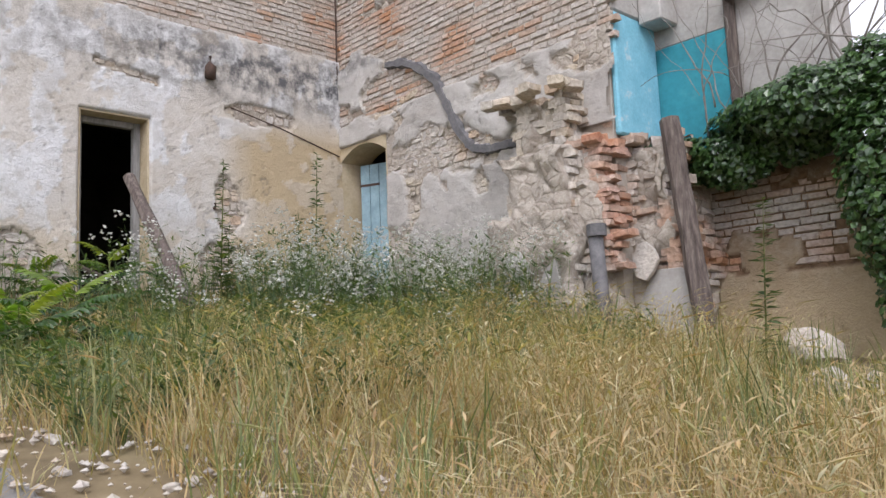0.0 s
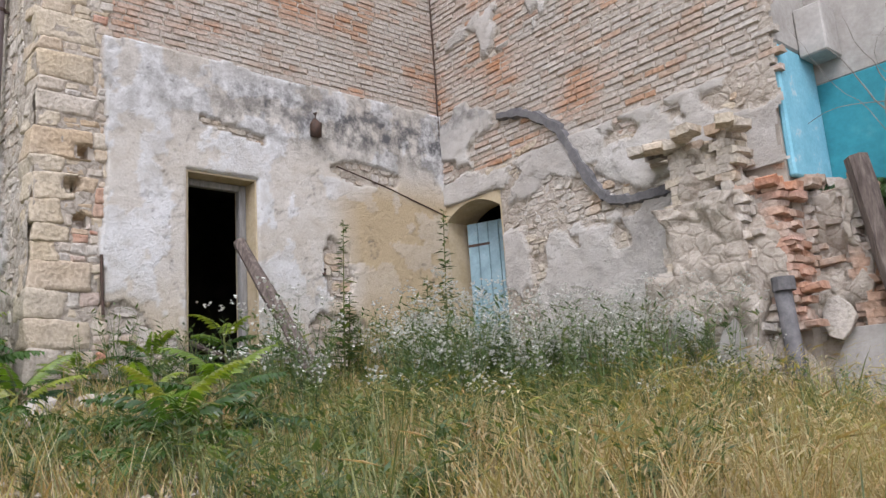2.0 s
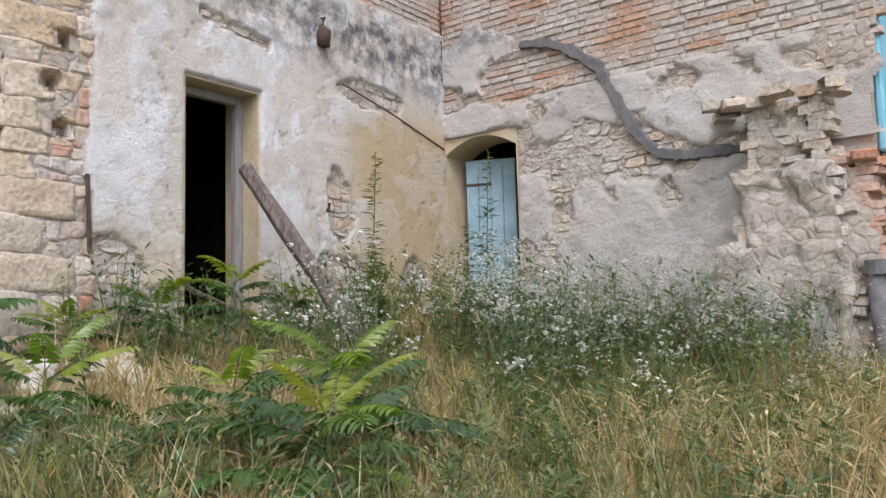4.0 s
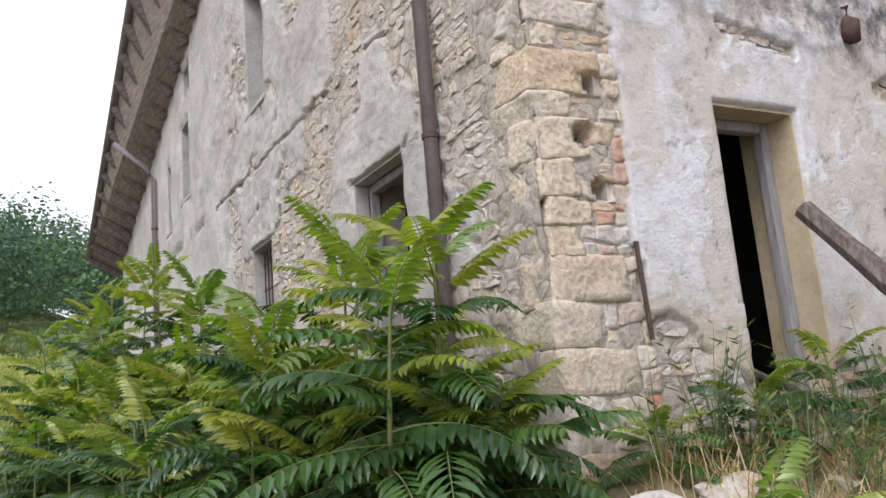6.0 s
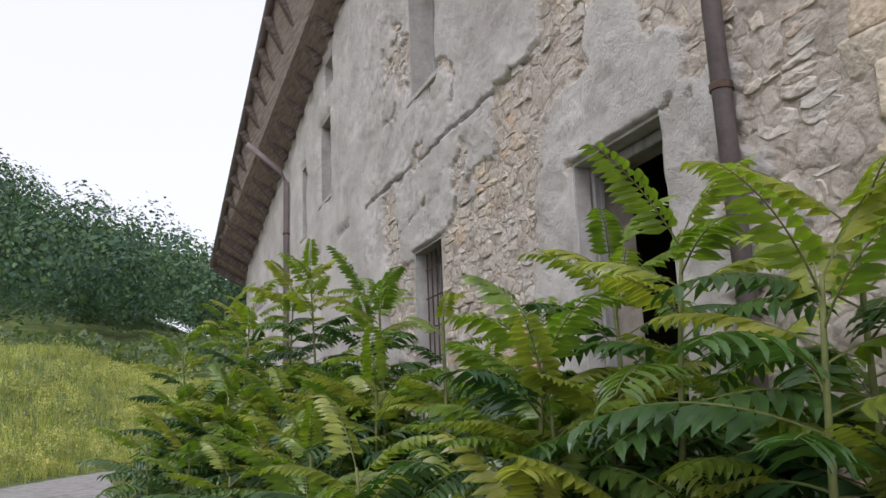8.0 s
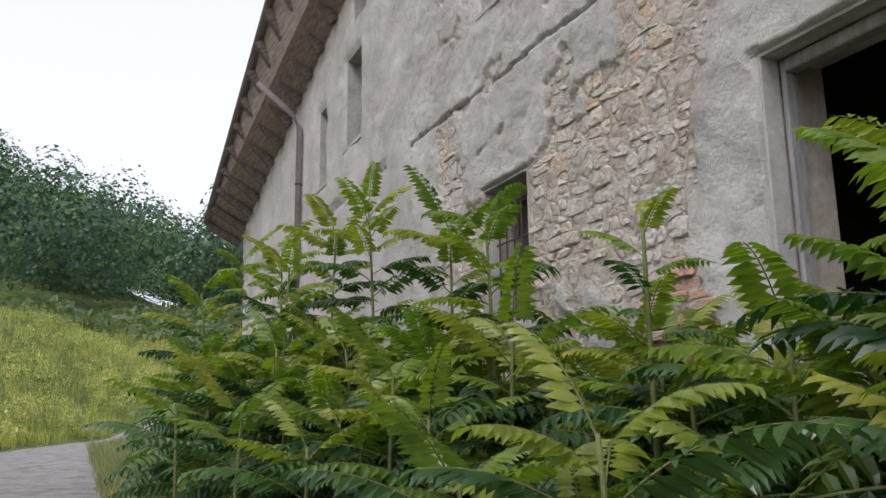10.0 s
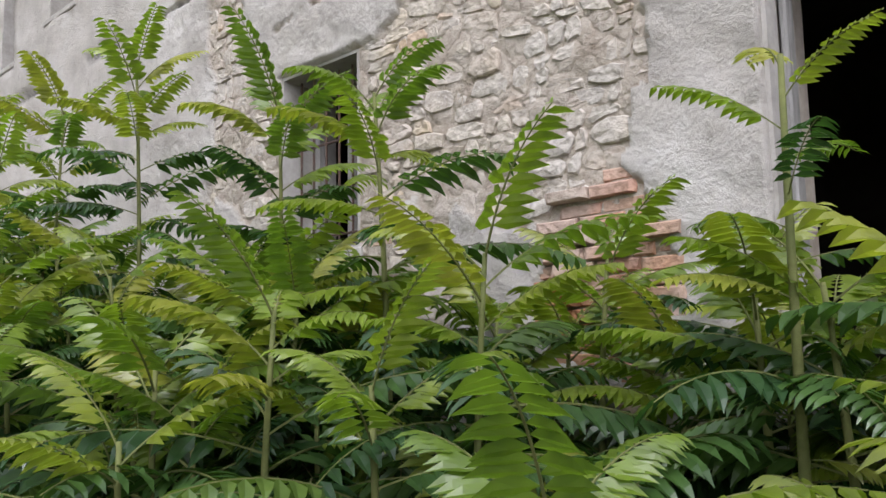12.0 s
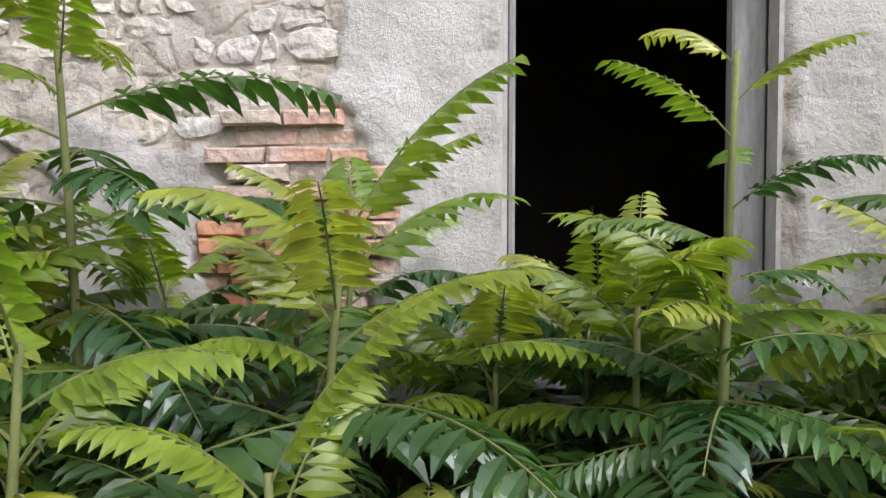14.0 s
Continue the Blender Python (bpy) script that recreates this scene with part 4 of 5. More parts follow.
def slab(name, label, x, y, z, w, h, tilt, material, seed):
    """A broken flake of plaster or stone leaning on the masonry."""
    rnd = random.Random(seed)
    n = 9
    ring = [(math.cos(k * math.tau / n) * w * (0.8 + .4 * rnd.random()) / 2, math.sin(k * math.tau / n) * h * (0.8 + .35 * rnd.random()) / 2) for k in range(n)]
    g = Geo()
    g.add([Vector((a, 0.0, b)) for a, b in ring] + [Vector((a * .97, .06, b * .97)) for a, b in ring], [tuple(range(n)), tuple(range(n, 2 * n))[::-1]] + [(k, k + n, (k + 1) % n + n, (k + 1) % n) for k in range(n)])
    t = thing(name, g.bevelled(name, material, 0.008), label, "rubble")
    t.matrix_world = Matrix.Translation((x, y, z)) @ Matrix.Rotation(tilt, 4, "X")
    return t


slab("plaster_slab", "grey flake of render leaning on broken masonry", 3.95, 4.5, 2.1, 0.42, 0.95, -0.12, M_PALE, 1)
slab("plaster_slab", "grey flake of render leaning on broken masonry", 4.35, 4.6, 1.95, 0.36, 0.9, -0.1, M_PALE, 2)
slab("plaster_slab", "large pale render flake at the foot of a brick pier", 5.3, 5.35, 1.75, 0.85, 1.1, -0.1, M_PALE, 4)
slab("stone_slab", "rough pale stone wedged in broken masonry", 5.0, 5.3, 2.35, 0.3, 0.4, -0.15, M_STONE, 6)


def clay_pipe():
    t = thing("clay_pipe", None, "old grey sewer pipe standing in broken masonry", "pipe")
    x, y = 4.78, 4.85
    part("pipe", Geo().tube([(x, y, 1.1), (x + .01, y, 2.0), (x - .02, y, 2.68)], 0.075, 12).mesh("pipe", M_CEMENT, True), t)
    for z in (1.85, 2.6):
        part("collar", Geo().tube([(x, y, z), (x, y, z + .12)], 0.1, 12).mesh("collar", M_CEMENT), t)


clay_pipe()


def timber(name, label, p, q, w, material=None, jitter=0.01, seed=1):
    """An old squared beam between two points, a little bent and split."""
    rnd = random.Random(seed)
    p, q = Vector(p), Vector(q)
    n = 9
    pts = [p.lerp(q, k / n) + Vector(((rnd.random() - .5) * jitter, (rnd.random() - .5) * jitter, (rnd.random() - .5) * jitter)) for k in range(n + 1)]
    g = Geo().tube(pts, [w * (0.9 + .2 * rnd.random()) for _ in pts], 7)
    me = g.mesh(name, M_TIMBER)
    return thing(name, me, label, "beam")


timber("leaning_beam", "dark weathered roof beam leaning beside a doorway", (0.22, 2.02, 3.74), (1.75, 2.14, 1.9), 0.075, seed=2)
timber("leaning_post", "dark timber post leaning on a brick pier", (5.35, 5.42, 3.75), (5.75, 5.2, 1.0), 0.10, seed=3)
timber("lintel_beam", "charred timber lintel sticking out of a ruined wall", (5.75, 6.0, 5.08), (7.2, 6.2, 5.42), 0.09, seed=4)
timber("fallen_beam", "short rotten beam lying on rubble", (0.9, 4.2, 2.1), (1.9, 4.5, 1.95), 0.08, seed=5)
timber("fallen_beam", "short rotten beam lying on rubble", (1.0, 2.2, 1.95), (0.4, 3.4, 2.15), 0.09, seed=6)
timber("fallen_plank", "splintered board fallen across a doorway", (-0.15, 1.5, 2.75), (-0.1, 2.3, 2.4), 0.03, seed=7)


def scar():
    """Cement repair band climbing across the brick wall."""
    path = [(1.2, 5.5), (1.55, 5.44), (1.85, 5.28), (2.16, 5.03), (2.36, 4.66), (2.56, 4.25), (2.78, 3.98), (3.08, 3.91), (3.5, 3.9), (3.9, 3.87)]
    g = Geo()
    rnd = random.Random(4)
    vs, fs = [], []
    dense = []
    for (a, b), (c, d) in zip(path, path[1:]):
        for k in range(8):
            dense.append((a + (c - a) * k / 8, b + (d - b) * k / 8))
    for i, (u, z) in enumerate(dense):
        j = min(i + 1, len(dense) - 1)
        du, dz = dense[j][0] - dense[j - 1][0], dense[j][1] - dense[j - 1][1]
        l = math.hypot(du, dz) or 1
        w = 0.045 + 0.04 * rnd.random()
        nu, nz = -dz / l * w, du / l * w
        vs += [FACE_B.at(u + nu, z + nz, 0.0), FACE_B.at(u + nu * .7, z + nz * .7, 0.08), FACE_B.at(u - nu * .7, z - nz * .7, 0.08), FACE_B.at(u - nu, z - nz, 0.0)]
    for i in range(len(dense) - 1):
        for k in range(3):
            fs.append((i * 4 + k, i * 4 + k + 1, i * 4 + 5 + k, i * 4 + 4 + k))
    g.add(vs, fs)
    part("cement_band", g.mesh("cement_band", M_CEMENT), wall_b, label="dark grey cement repair band")


scar()


def wall_lamp():
    t = thing("wall_bracket", None, "small rusty iron bracket lamp on plaster", "bracket")
    part("body", Geo().tube([(0.09, 3.14, 5.2), (0.1, 3.14, 5.36), (0.07, 3.14, 5.42)], [0.07, 0.075, 0.03], 10).mesh("body", M_IRON, True), t)
    part("arm", Geo().tube([(0.0, 3.14, 5.52), (0.1, 3.14, 5.5), (0.08, 3.14, 5.4)], 0.02, 6).mesh("arm", M_IRON), t)


wall_lamp()
thing("iron_rod", Geo().tube([(0.05, 0.63, 3.52), (0.055, 0.64, 3.2), (0.05, 0.66, 2.9)], 0.016, 6).mesh("iron_rod", M_IRON), "thin rusty iron rod fixed to the plaster edge", "rod")
thing("wall_cable", Geo().tube([(0.05, 3.45, 4.88), (0.05, 4.2, 4.72), (0.05, 5.2, 4.45)], 0.009, 6).mesh("wall_cable", M_IRON), "thin dark cable running across plaster", "cable")
thing("wall_cable", Geo().tube([(0.04, 5.2, 8.5), (0.04, 5.21, 6.5), (0.045, 5.2, 5.6)], 0.012, 6).mesh("wall_cable", M_IRON), "thin dark cable in the wall corner", "cable")
thing("iron_hook", Geo().tube([(0.0, 3.2, 3.5), (0.08, 3.2, 3.5), (0.09, 3.2, 3.56)], 0.02, 6).mesh("iron_hook", M_IRON), "short rusty hook stuck in plaster", "hook")


# ---- loose pieces of the walls ----
def in_hole(u, z, holes, pad=0.06):
    return any(a - pad < u < b + pad and c - pad < z < d + pad for a, b, c, d in holes)


def bare(fn, u, z):
    return float(fn(np.array([[u]]), np.array([[z]]))[1][0, 0]) < 0.5


def want_a(u, z):
    return u > 0.66 and bare(skin_a, u, z) and not in_hole(u, z, [DOOR_1])


def want_b(u, z):
    return u < 4.82 and not in_hole(u, z, [DOOR_2], 0.1) and bare(skin_b, u, z)


def want_c(u, z):
    return z < 6.98 + 0.24 * (19.1 - u) and not in_hole(u, z, HOLES_C, 0.1) and bare(skin_c, u, z) and u > 0.42 and not (blob(np.array(u), np.array(z), 3.72, 3.1, 0.38, 0.5, 0.4))


masonry(FACE_A, 0.66, 5.25, 5.88, 9.0, 0.074, 0.27, want_a, wall_a, "brick", M_BRICK, M_BRICK_I, 300, 0.013, lambda u, z: z < 6.9, random.Random(1), gap=0.013)
rubble_courses(FACE_A, 0.66, 5.25, 2.0, 5.8, 0.1, 0.2, want_a, wall_a, "stone", M_STONE, M_STONE_I, 120, None, 2, 0.016)
masonry(FACE_B, 0.0, 4.95, 3.8, 9.0, 0.078, 0.27, lambda u, z: z > 4.75 + 0.5 * float(fbm(u * 1.5, 3.0)) - 0.35 * u / 5 and want_b(u, z), wall_b, "brick", M_BRICK, M_BRICK_I, 300, 0.013, lambda u, z: 4.3 < z < 6.3, random.Random(3), gap=0.014)
rubble_courses(FACE_B, 0.0, 4.6, 1.5, 5.3, 0.085, 0.17, lambda u, z: z <= 4.75 + 0.5 * float(fbm(u * 1.5, 3.0)) - 0.35 * u / 5 and want_b(u, z), wall_b, "stone", M_STONE, M_STONE_I, 300, None, 4, 0.022)
rubble_courses(FACE_C, 0.42, 9.0, 1.8, 9.5, 0.115, 0.19, want_c, wall_c, "stone", M_STONE, M_STONE_I, 300, lambda u, z: u > 2.8 and 2.4 < z < 5.2, 5, 0.018)
masonry(FACE_C, 3.3, 4.15, 2.3, 3.7, 0.075, 0.25, lambda u, z: bool(blob(np.array(u), np.array(z), 3.72, 3.05, 0.4, 0.6, 0.4)), wall_c, "brick", M_RED, M_RED, 80, 0.052, None, random.Random(6))


def worn_block(g, cuts, amount, off, m_z, material, name):
    """A block cut fine, its faces worn by noise, with the beam holes sunk into it."""
    bm = bmesh.new()
    vs = [bm.verts.new(v) for v in g.v]
    for f in g.f:
        bm.faces.new([vs[i] for i in f])
    bmesh.ops.bevel(bm, geom=bm.edges[:], offset=0.016, segments=1, affect="EDGES")
    bmesh.ops.subdivide_edges(bm, edges=bm.edges[:], cuts=cuts, use_grid_fill=True)
    for v in bm.verts:
        p = v.co + Vector((0, 0, m_z))
        d = noise.noise_vector(p * 5.0 + off) * amount + noise.noise_vector(p * 17.0 + off) * amount * 0.55
        v.co += Vector((d.x, d.y, d.z * 0.5))
        for y, z in PUTLOGS:
            r = math.hypot(p.y - y, (p.z - z) * 1.15) + 0.03 * noise.noise(p * 14)
            if v.co.x > -0.1 and r < 0.095:
                v.co.x -= 0.17 * min(1, (0.095 - r) / 0.03)
    me = bpy.data.meshes.new(name)
    bm.to_mesh(me)
    bm.free()
    me.materials.append(material)
    me.polygons.foreach_set("use_smooth", [True] * len(me.polygons))
    return me


def quoins():
    """Worn blocks at the corner of the wing, wrapping both faces, with smaller stones beside them."""
    rnd = random.Random(12)
    z, long = 1.6, True
    while z < 9.8:
        h = 0.12 + 0.2 * rnd.random()
        la, lc = (0.5, 0.30) if long else (0.3, 0.42)
        la, lc = la * (0.7 + .45 * rnd.random()), lc * (0.8 + .4 * rnd.random())
        la = max(la, 0.24)
        g = Geo().box(-lc, -0.02, 0, 0.026, la, h + 0.012)
        for v in g.v:
            v += Vector(((rnd.random() - .5) * .03, (rnd.random() - .5) * .07, (rnd.random() - .5) * .05))
        off = Vector((rnd.random() * 9, 0, 0))
        part("quoin", worn_block(g, 9 if 3.4 < z < 5.0 else 5, 0.020, off, z, M_QUOIN, "quoin"), wall_c, Matrix.Translation((0, 0, z)))
        u = la + 0.004
        while u < 0.64:
            w = 0.09 + 0.16 * rnd.random()
            cut = h * (0.35 + 0.3 * rnd.random())
            for z0, z1 in ((0.0, cut), (cut, h)):
                b = Geo().box(-0.12, u, z0, 0.03 - 0.02 * rnd.random(), min(u + w, 0.68 + 0.05 * rnd.random()), z1 + 0.004)
                for v in b.v:
                    v += Vector((0, (rnd.random() - .5) * .03, (rnd.random() - .5) * .03))
                part("filler_stone", worn_block(b, 4, 0.018, off, z, rnd.choice((M_QUOIN, M_STONE, M_STONE, M_QUOIN, M_RED) if rnd.random() < .3 else (M_QUOIN, M_STONE)), "filler_stone"), wall_c, Matrix.Translation((0, 0, z)))
            u += w
        z += h
        long = not long


quoins()

# the broken end of the brick wall: loose bricks
rb = random.Random(21)
_shape = mesh_from("brick", *piece_mesh("brick", M_BRICK, rb, 0.25), M_BRICK)
z = 3.75
while z < 8.0:
    for k in range(2):
        part("brick", _shape, wall_b, Matrix.Translation((4.54 + 0.13 * rb.random(), 5.33 + 0.2 * k, z)) @ Matrix.Rotation((rb.random() - .5) * .5, 4, "Z") @ Matrix.Rotation((rb.random() - .5) * .12, 4, "Y") @ Matrix.Diagonal((0.2 + 0.08 * rb.random(), 0.13, 0.062, 1)))
    z += 0.078

masonry(FACE_R, 4.9, 8.4, 0.9, 3.25, 0.078, 0.27, lambda u, z: bare(skin_r, u, z), ruin_wall, "brick", M_BRICK, M_BRICK_I, 200, 0.02, None, random.Random(9), gap=0.01)


# ---- tree-of-heaven saplings ----
def frond_geo(length, pairs, droop, width, rnd, curl=0.0):
    """A feathery leaf: a bent midrib with pairs of pointed leaflets, along +x from the origin."""
    rib, leaf = Geo(), Geo()
    pts = []
    p, ang = Vector((0, 0, 0)), 0.0
    n = pairs + 4
    for i in range(n + 1):
        pts.append(p.copy())
        ang = -droop * (i / n) ** 1.3
        p = p + Vector((math.cos(ang), 0.0, math.sin(ang))) * (length / n)
    rib.tube(pts, [0.0045 * (1 - 0.75 * i / n) + 0.0008 for i in range(n + 1)], 4)
    for i in range(3, n + 1):
        s = i / n
        d = (pts[i] - pts[i - 1]).normalized()
        up = Vector((-d.z, 0, d.x))
        size = width * (0.55 + 0.6 * math.sin(math.pi * min(1, 0.22 + 0.72 * s))) * (0.9 + .2 * rnd.random())
        for side in (1, -1):
            if i == n and side == 1:
                out = d
            else:
                out = (Vector((0, side, 0)) * 0.9 + d * (0.30 + 0.25 * s) - up * (0.18 + 0.45 * rnd.random() * (0.6 + curl))).normalized()
            b = pts[i] + d * (rnd.random() - .5) * 0.008
            across = (d - out * d.dot(out)).normalized()
            w = size * 0.18
            nrm = out.cross(across)
            if nrm.dot(up) < 0:
                nrm = -nrm
            sag = -0.10 * size
            m1, m2, tip = b + out * size * .35 + nrm * .01 * 0, b + out * size * .7 + nrm * sag * .35, b + out * size + nrm * sag * 1.3
            fold = nrm * w * 0.35
            leaf.add([b, m1 + across * w * 1.05 + fold, m2 + across * w * .72 + fold, tip, m2 - across * w * .72 + fold, m1 - across * w * 1.05 + fold, m1, m2],
                     [(0, 6, 1), (6, 7, 2, 1), (7, 3, 2), (0, 5, 6), (5, 4, 7, 6), (4, 3, 7)])
    return rib, leaf


def frond_meshes():
    rnd = random.Random(31)
    out = {"old": [], "young": []}
    for k in range(8):
        for kind, mat in (("old", M_LEAF), ("young", M_LEAF_TOP)):
            ln = 0.66 + 0.34 * rnd.random() if kind == "old" else 0.5 + 0.2 * rnd.random()
            rib, leaf = frond_geo(ln, 10 + k % 4, (0.55 + 0.6 * rnd.random()) if kind == "old" else 0.5 + 0.7 * rnd.random(), 0.15 if kind == "old" else 0.125, rnd, 0.4 if kind == "old" else 0.15)
            n = len(rib.v)
            me = bpy.data.meshes.new("frond")
            me.from_pydata([tuple(v) for v in rib.v + leaf.v], [], rib.f + [tuple(i + n for i in f) for f in leaf.f])
            me.materials.append(M_STEM)
            me.materials.append(mat)
            me.polygons.foreach_set("material_index", [0] * len(rib.f) + [1] * len(leaf.f))
            me.update()
            out[kind].append(me)
    return out


FRONDS = frond_meshes()


def sapling(x, y, top, seed, spread=1.0, count=None, low=0.25):
    """One stem with fronds all round it, older and flatter below, young and upright at the tip."""
    rnd = random.Random(seed)
    z0 = float(ground_z(x, y)) - 0.03
    h = top - z0
    t = thing("tree_of_heaven", None, "leafy tree-of-heaven sapling growing at a ruined wall", "shrub", "saplings along the walls")
    t.location = (x, y, z0)
    lean = Vector(((rnd.random() - .5) * .2, (rnd.random() - .5) * .2, 0)) * h * .5
    pts = [lean * (k / 6) ** 2 + Vector((0, 0, (h - 0.22) * k / 6)) for k in range(7)]
    part("stem", Geo().tube(pts, [0.02 - 0.002 * k for k in range(7)], 7).mesh("stem", M_STEM, True), t)
    count = count or int(9 + 7 * h)
    a = rnd.random() * 6
    for k in range(count):
        s = low + (1 - low) * ((k + 0.5) / count) ** 0.85
        f = s * 6
        i = min(int(f), 5)
        p = pts[i].lerp(pts[i + 1], f - i)
        a += 2.4 + (rnd.random() - .5) * .5
        young = s > 0.8 or rnd.random() < 0.12
        pitch = 8 + 48 * max(0, s - 0.55) / 0.45 + (rnd.random() - .5) * 20
        sc = spread * ((1.1 - 0.35 * s) if not young else 0.85) * (0.85 + .3 * rnd.random())
        m = Matrix.Translation(p) @ Matrix.Rotation(a, 4, "Z") @ Matrix.Rotation(-radians(pitch), 4, "Y") @ Matrix.Rotation((rnd.random() - .5) * .5, 4, "X") @ Matrix.Scale(sc, 4)
        part("frond", rnd.choice(FRONDS["young" if young else "old"]), t, m)
    return t


def thicket():
    rnd = random.Random(77)
    # (x, y, height of the tip)
    tall = [(-4.05, -1.15, 4.1), (-6.1, -1.2, 4.7), (-5.0, -1.0, 4.25), (-3.35, -1.45, 3.3), (-0.55, -1.1, 3.75), (0.2, -0.9, 3.65), (0.35, -1.3, 3.4), (-1.3, -0.8, 3.85), (-7.2, -1.3, 4.7), (-8.3, -1.5, 4.7), (-9.6, -1.7, 4.75), (-1.75, -1.2, 3.15), (-0.9, -1.5, 3.4), (-6.6, -1.9, 4.2), (-7.8, -2.3, 4.1)]
    for k, (x, y, z) in enumerate(tall):
        sapling(x, y, z, 100 + k)
    n = 0
    for k in range(700):
        x, y = -9.5 + 10.2 * rnd.random(), -0.35 - 2.6 * rnd.random()
        lim = -1.75 - 0.62 * max(0, min(1, (-3.4 - x) / 2.5))
        if y < lim - 0.1 or (x > -3.6 and y < -1.7) or (x > -0.3 and y < -1.55):
            continue
        reach = 3.25 if x > -3.2 else 3.5
        top = reach - 0.30 * abs(y + 1.0) - 0.6 * rnd.random() + (0.35 if x < -5 else 0)
        sapling(x, y, max(top, float(ground_z(x, y)) + 0.7), 200 + k, 1.0, None, 0.15)
        n += 1
        if n > 104:
            break
    # single young ones by the doorways and in the grass
    for k, (x, y, z, s) in enumerate(((0.45, 1.75, 2.95, .7), (0.5, 0.95, 2.75, .7), (0.55, 2.3, 2.8, .6), (0.35, 0.35, 2.6, .6), (2.95, 0.45, 2.3, .95), (3.35, 0.0, 2.1, .9), (2.5, 0.1, 2.2, .8), (1.75, -0.5, 2.3, .8), (-4.6, -2.6, 2.9, 1), (-5.6, -2.8, 3.0, 1), (-3.9, -2.35, 2.75, .9), (-2.38, -1.3, 3.75, .6), (-3.3, -1.9, 2.9, .8), (-2.0, -1.9, 2.6, .8), (-2.6, -2.05, 2.65, 1.0), (-1.7, -2.0, 2.85, 1.1), (-4.2, -2.1, 2.95, 1.05))):
        sapling(x, y, z, 700 + k, s, 13, 0.3)


thicket()


# ---- grasses and weeds ----
def blades(name, label, category, spots, height, width, material, seed, bend=0.35, per=7, seeds=False):
    """Tufts of thin bent blades, three-sided strips, joined: nobody could count them."""
    rs = np.random.RandomState(seed)
    n = len(spots)
    B = np.repeat(spots, per, 0)
    m = len(B)
    B = B + np.c_[rs.randn(m, 2) * 0.05, np.zeros(m)]
    H = height * (0.55 + 0.7 * rs.rand(m))
    A = rs.rand(m) * 2 * np.pi
    D = np.c_[np.cos(A), np.sin(A)] * (bend * H * (0.3 + rs.rand(m)))[:, None]
    S = np.c_[-np.sin(A), np.cos(A)] * (width * (0.6 + 0.8 * rs.rand(m)))[:, None]
    V = []
    for s, w in ((0, 1.0), (0.5, 0.9), (0.85, 0.6)):
        c = B + np.c_[D * s ** 1.8, H * s]
        V += [c + np.c_[S * w, np.zeros(m)], c - np.c_[S * w, np.zeros(m)]]
    V.append(B + np.c_[D, H])
    k = 7
    if seeds:
        e = B + np.c_[D, H]
        d = np.c_[D * 0.22, H * 0.05]
        V += [e + d * 0.9 + np.c_[S * 2.1, np.zeros(m)], e + d * 0.9 - np.c_[S * 2.1, np.zeros(m)], e + d * 2.2 - np.c_[np.zeros((m, 2)), 0.02 * np.ones(m)]]
        k = 10
    V = np.stack(V, 1).reshape(-1, 3)
    o = (np.arange(m) * k)[:, None]
    Q = [o + np.array([[0, 1, 3, 2]]), o + np.array([[2, 3, 5, 4]])]
    T = [o + np.array([[4, 5, 6]])]
    if seeds:
        Q.append(o + np.array([[6, 8, 9, 7]]))
    F = np.concatenate(Q).tolist() + np.concatenate(T).tolist()
    me = bpy.data.meshes.new(name)
    me.from_pydata(V.tolist(), [], F)
    me.materials.append(material)
    me.update()
    return thing(name, me, label, category, kind="stuff")


def scatter(n, x0, x1, y0, y1, seed, keep):
    rs = np.random.RandomState(seed)
    x, y = x0 + (x1 - x0) * rs.rand(n), y0 + (y1 - y0) * rs.rand(n)
    k = keep(x, y, rs.rand(n))
    x, y = x[k], y[k]
    return np.c_[x, y, ground_z(x, y) - 0.02]


def field(x, y):
    """The overgrown yard, between the track and the walls."""
    return (x > 0.15) & (y < 5.1) & (y > np.interp(x, [1, 2.5, 5, 6.5, 7.5, 9, 12], [-1.6, -0.9, -0.4, -0.2, -0.1, -0.2, 0.9]) + 0.5 * (fbm(x * 1.3, y * 1.3, 3) - 0.5)) & ~((x < 1.1) & (y < 0.2))


def dryness(x, y):
    return fbm(x * 0.9 + 13, y * 0.9 + 2, 3) + 0.11 * (x - 4.3) + 0.16 * np.clip(3.0 - x, 0, 2)


blades("dry_grass", "tall dry golden grass with bristly heads", "grass", scatter(5200, 0.2, 11.5, -1.5, 5.2, 1, lambda x, y, r: field(x, y) & (np.hypot(x - 3.0, y - 0.2) > 0.8) & (dryness(x, y) > 0.45 + .1 * r) & (fbm(x * 1.6 + 31, y * 1.6, 3) > 0.36 + 0.16 * r)), 0.44, 0.0028, M_DRY, 2, 0.8, 8, True)
blades("dry_litter", "short matted straw-coloured grass", "grass", scatter(6500, 0.2, 11.5, -1.8, 5.2, 3, lambda x, y, r: field(x, y) | (r < 0.22)), 0.22, 0.004, M_DRY, 4, 1.1, 6)
blades("green_grass", "knee-high green and yellowing grass", "grass", scatter(3800, 0.2, 11.5, -1.6, 5.2, 5, lambda x, y, r: field(x, y) & (x > 1.9 + 1.2 * r) & (np.hypot(x - 3.0, y - 0.2) > 0.9) & (dryness(x, y) < 0.55 - .12 * r)), 0.34, 0.003, M_GREEN, 6, 0.7, 8, True)
blades("verge_grass", "green grass along a gravel track", "grass", scatter(7000, -32, 3.0, -3.6, -0.3, 7, lambda x, y, r: (y > -3.0) & ((x < -3.6) | (y > -2.2))), 0.3, 0.004, M_GREEN, 8, 0.6, 6)
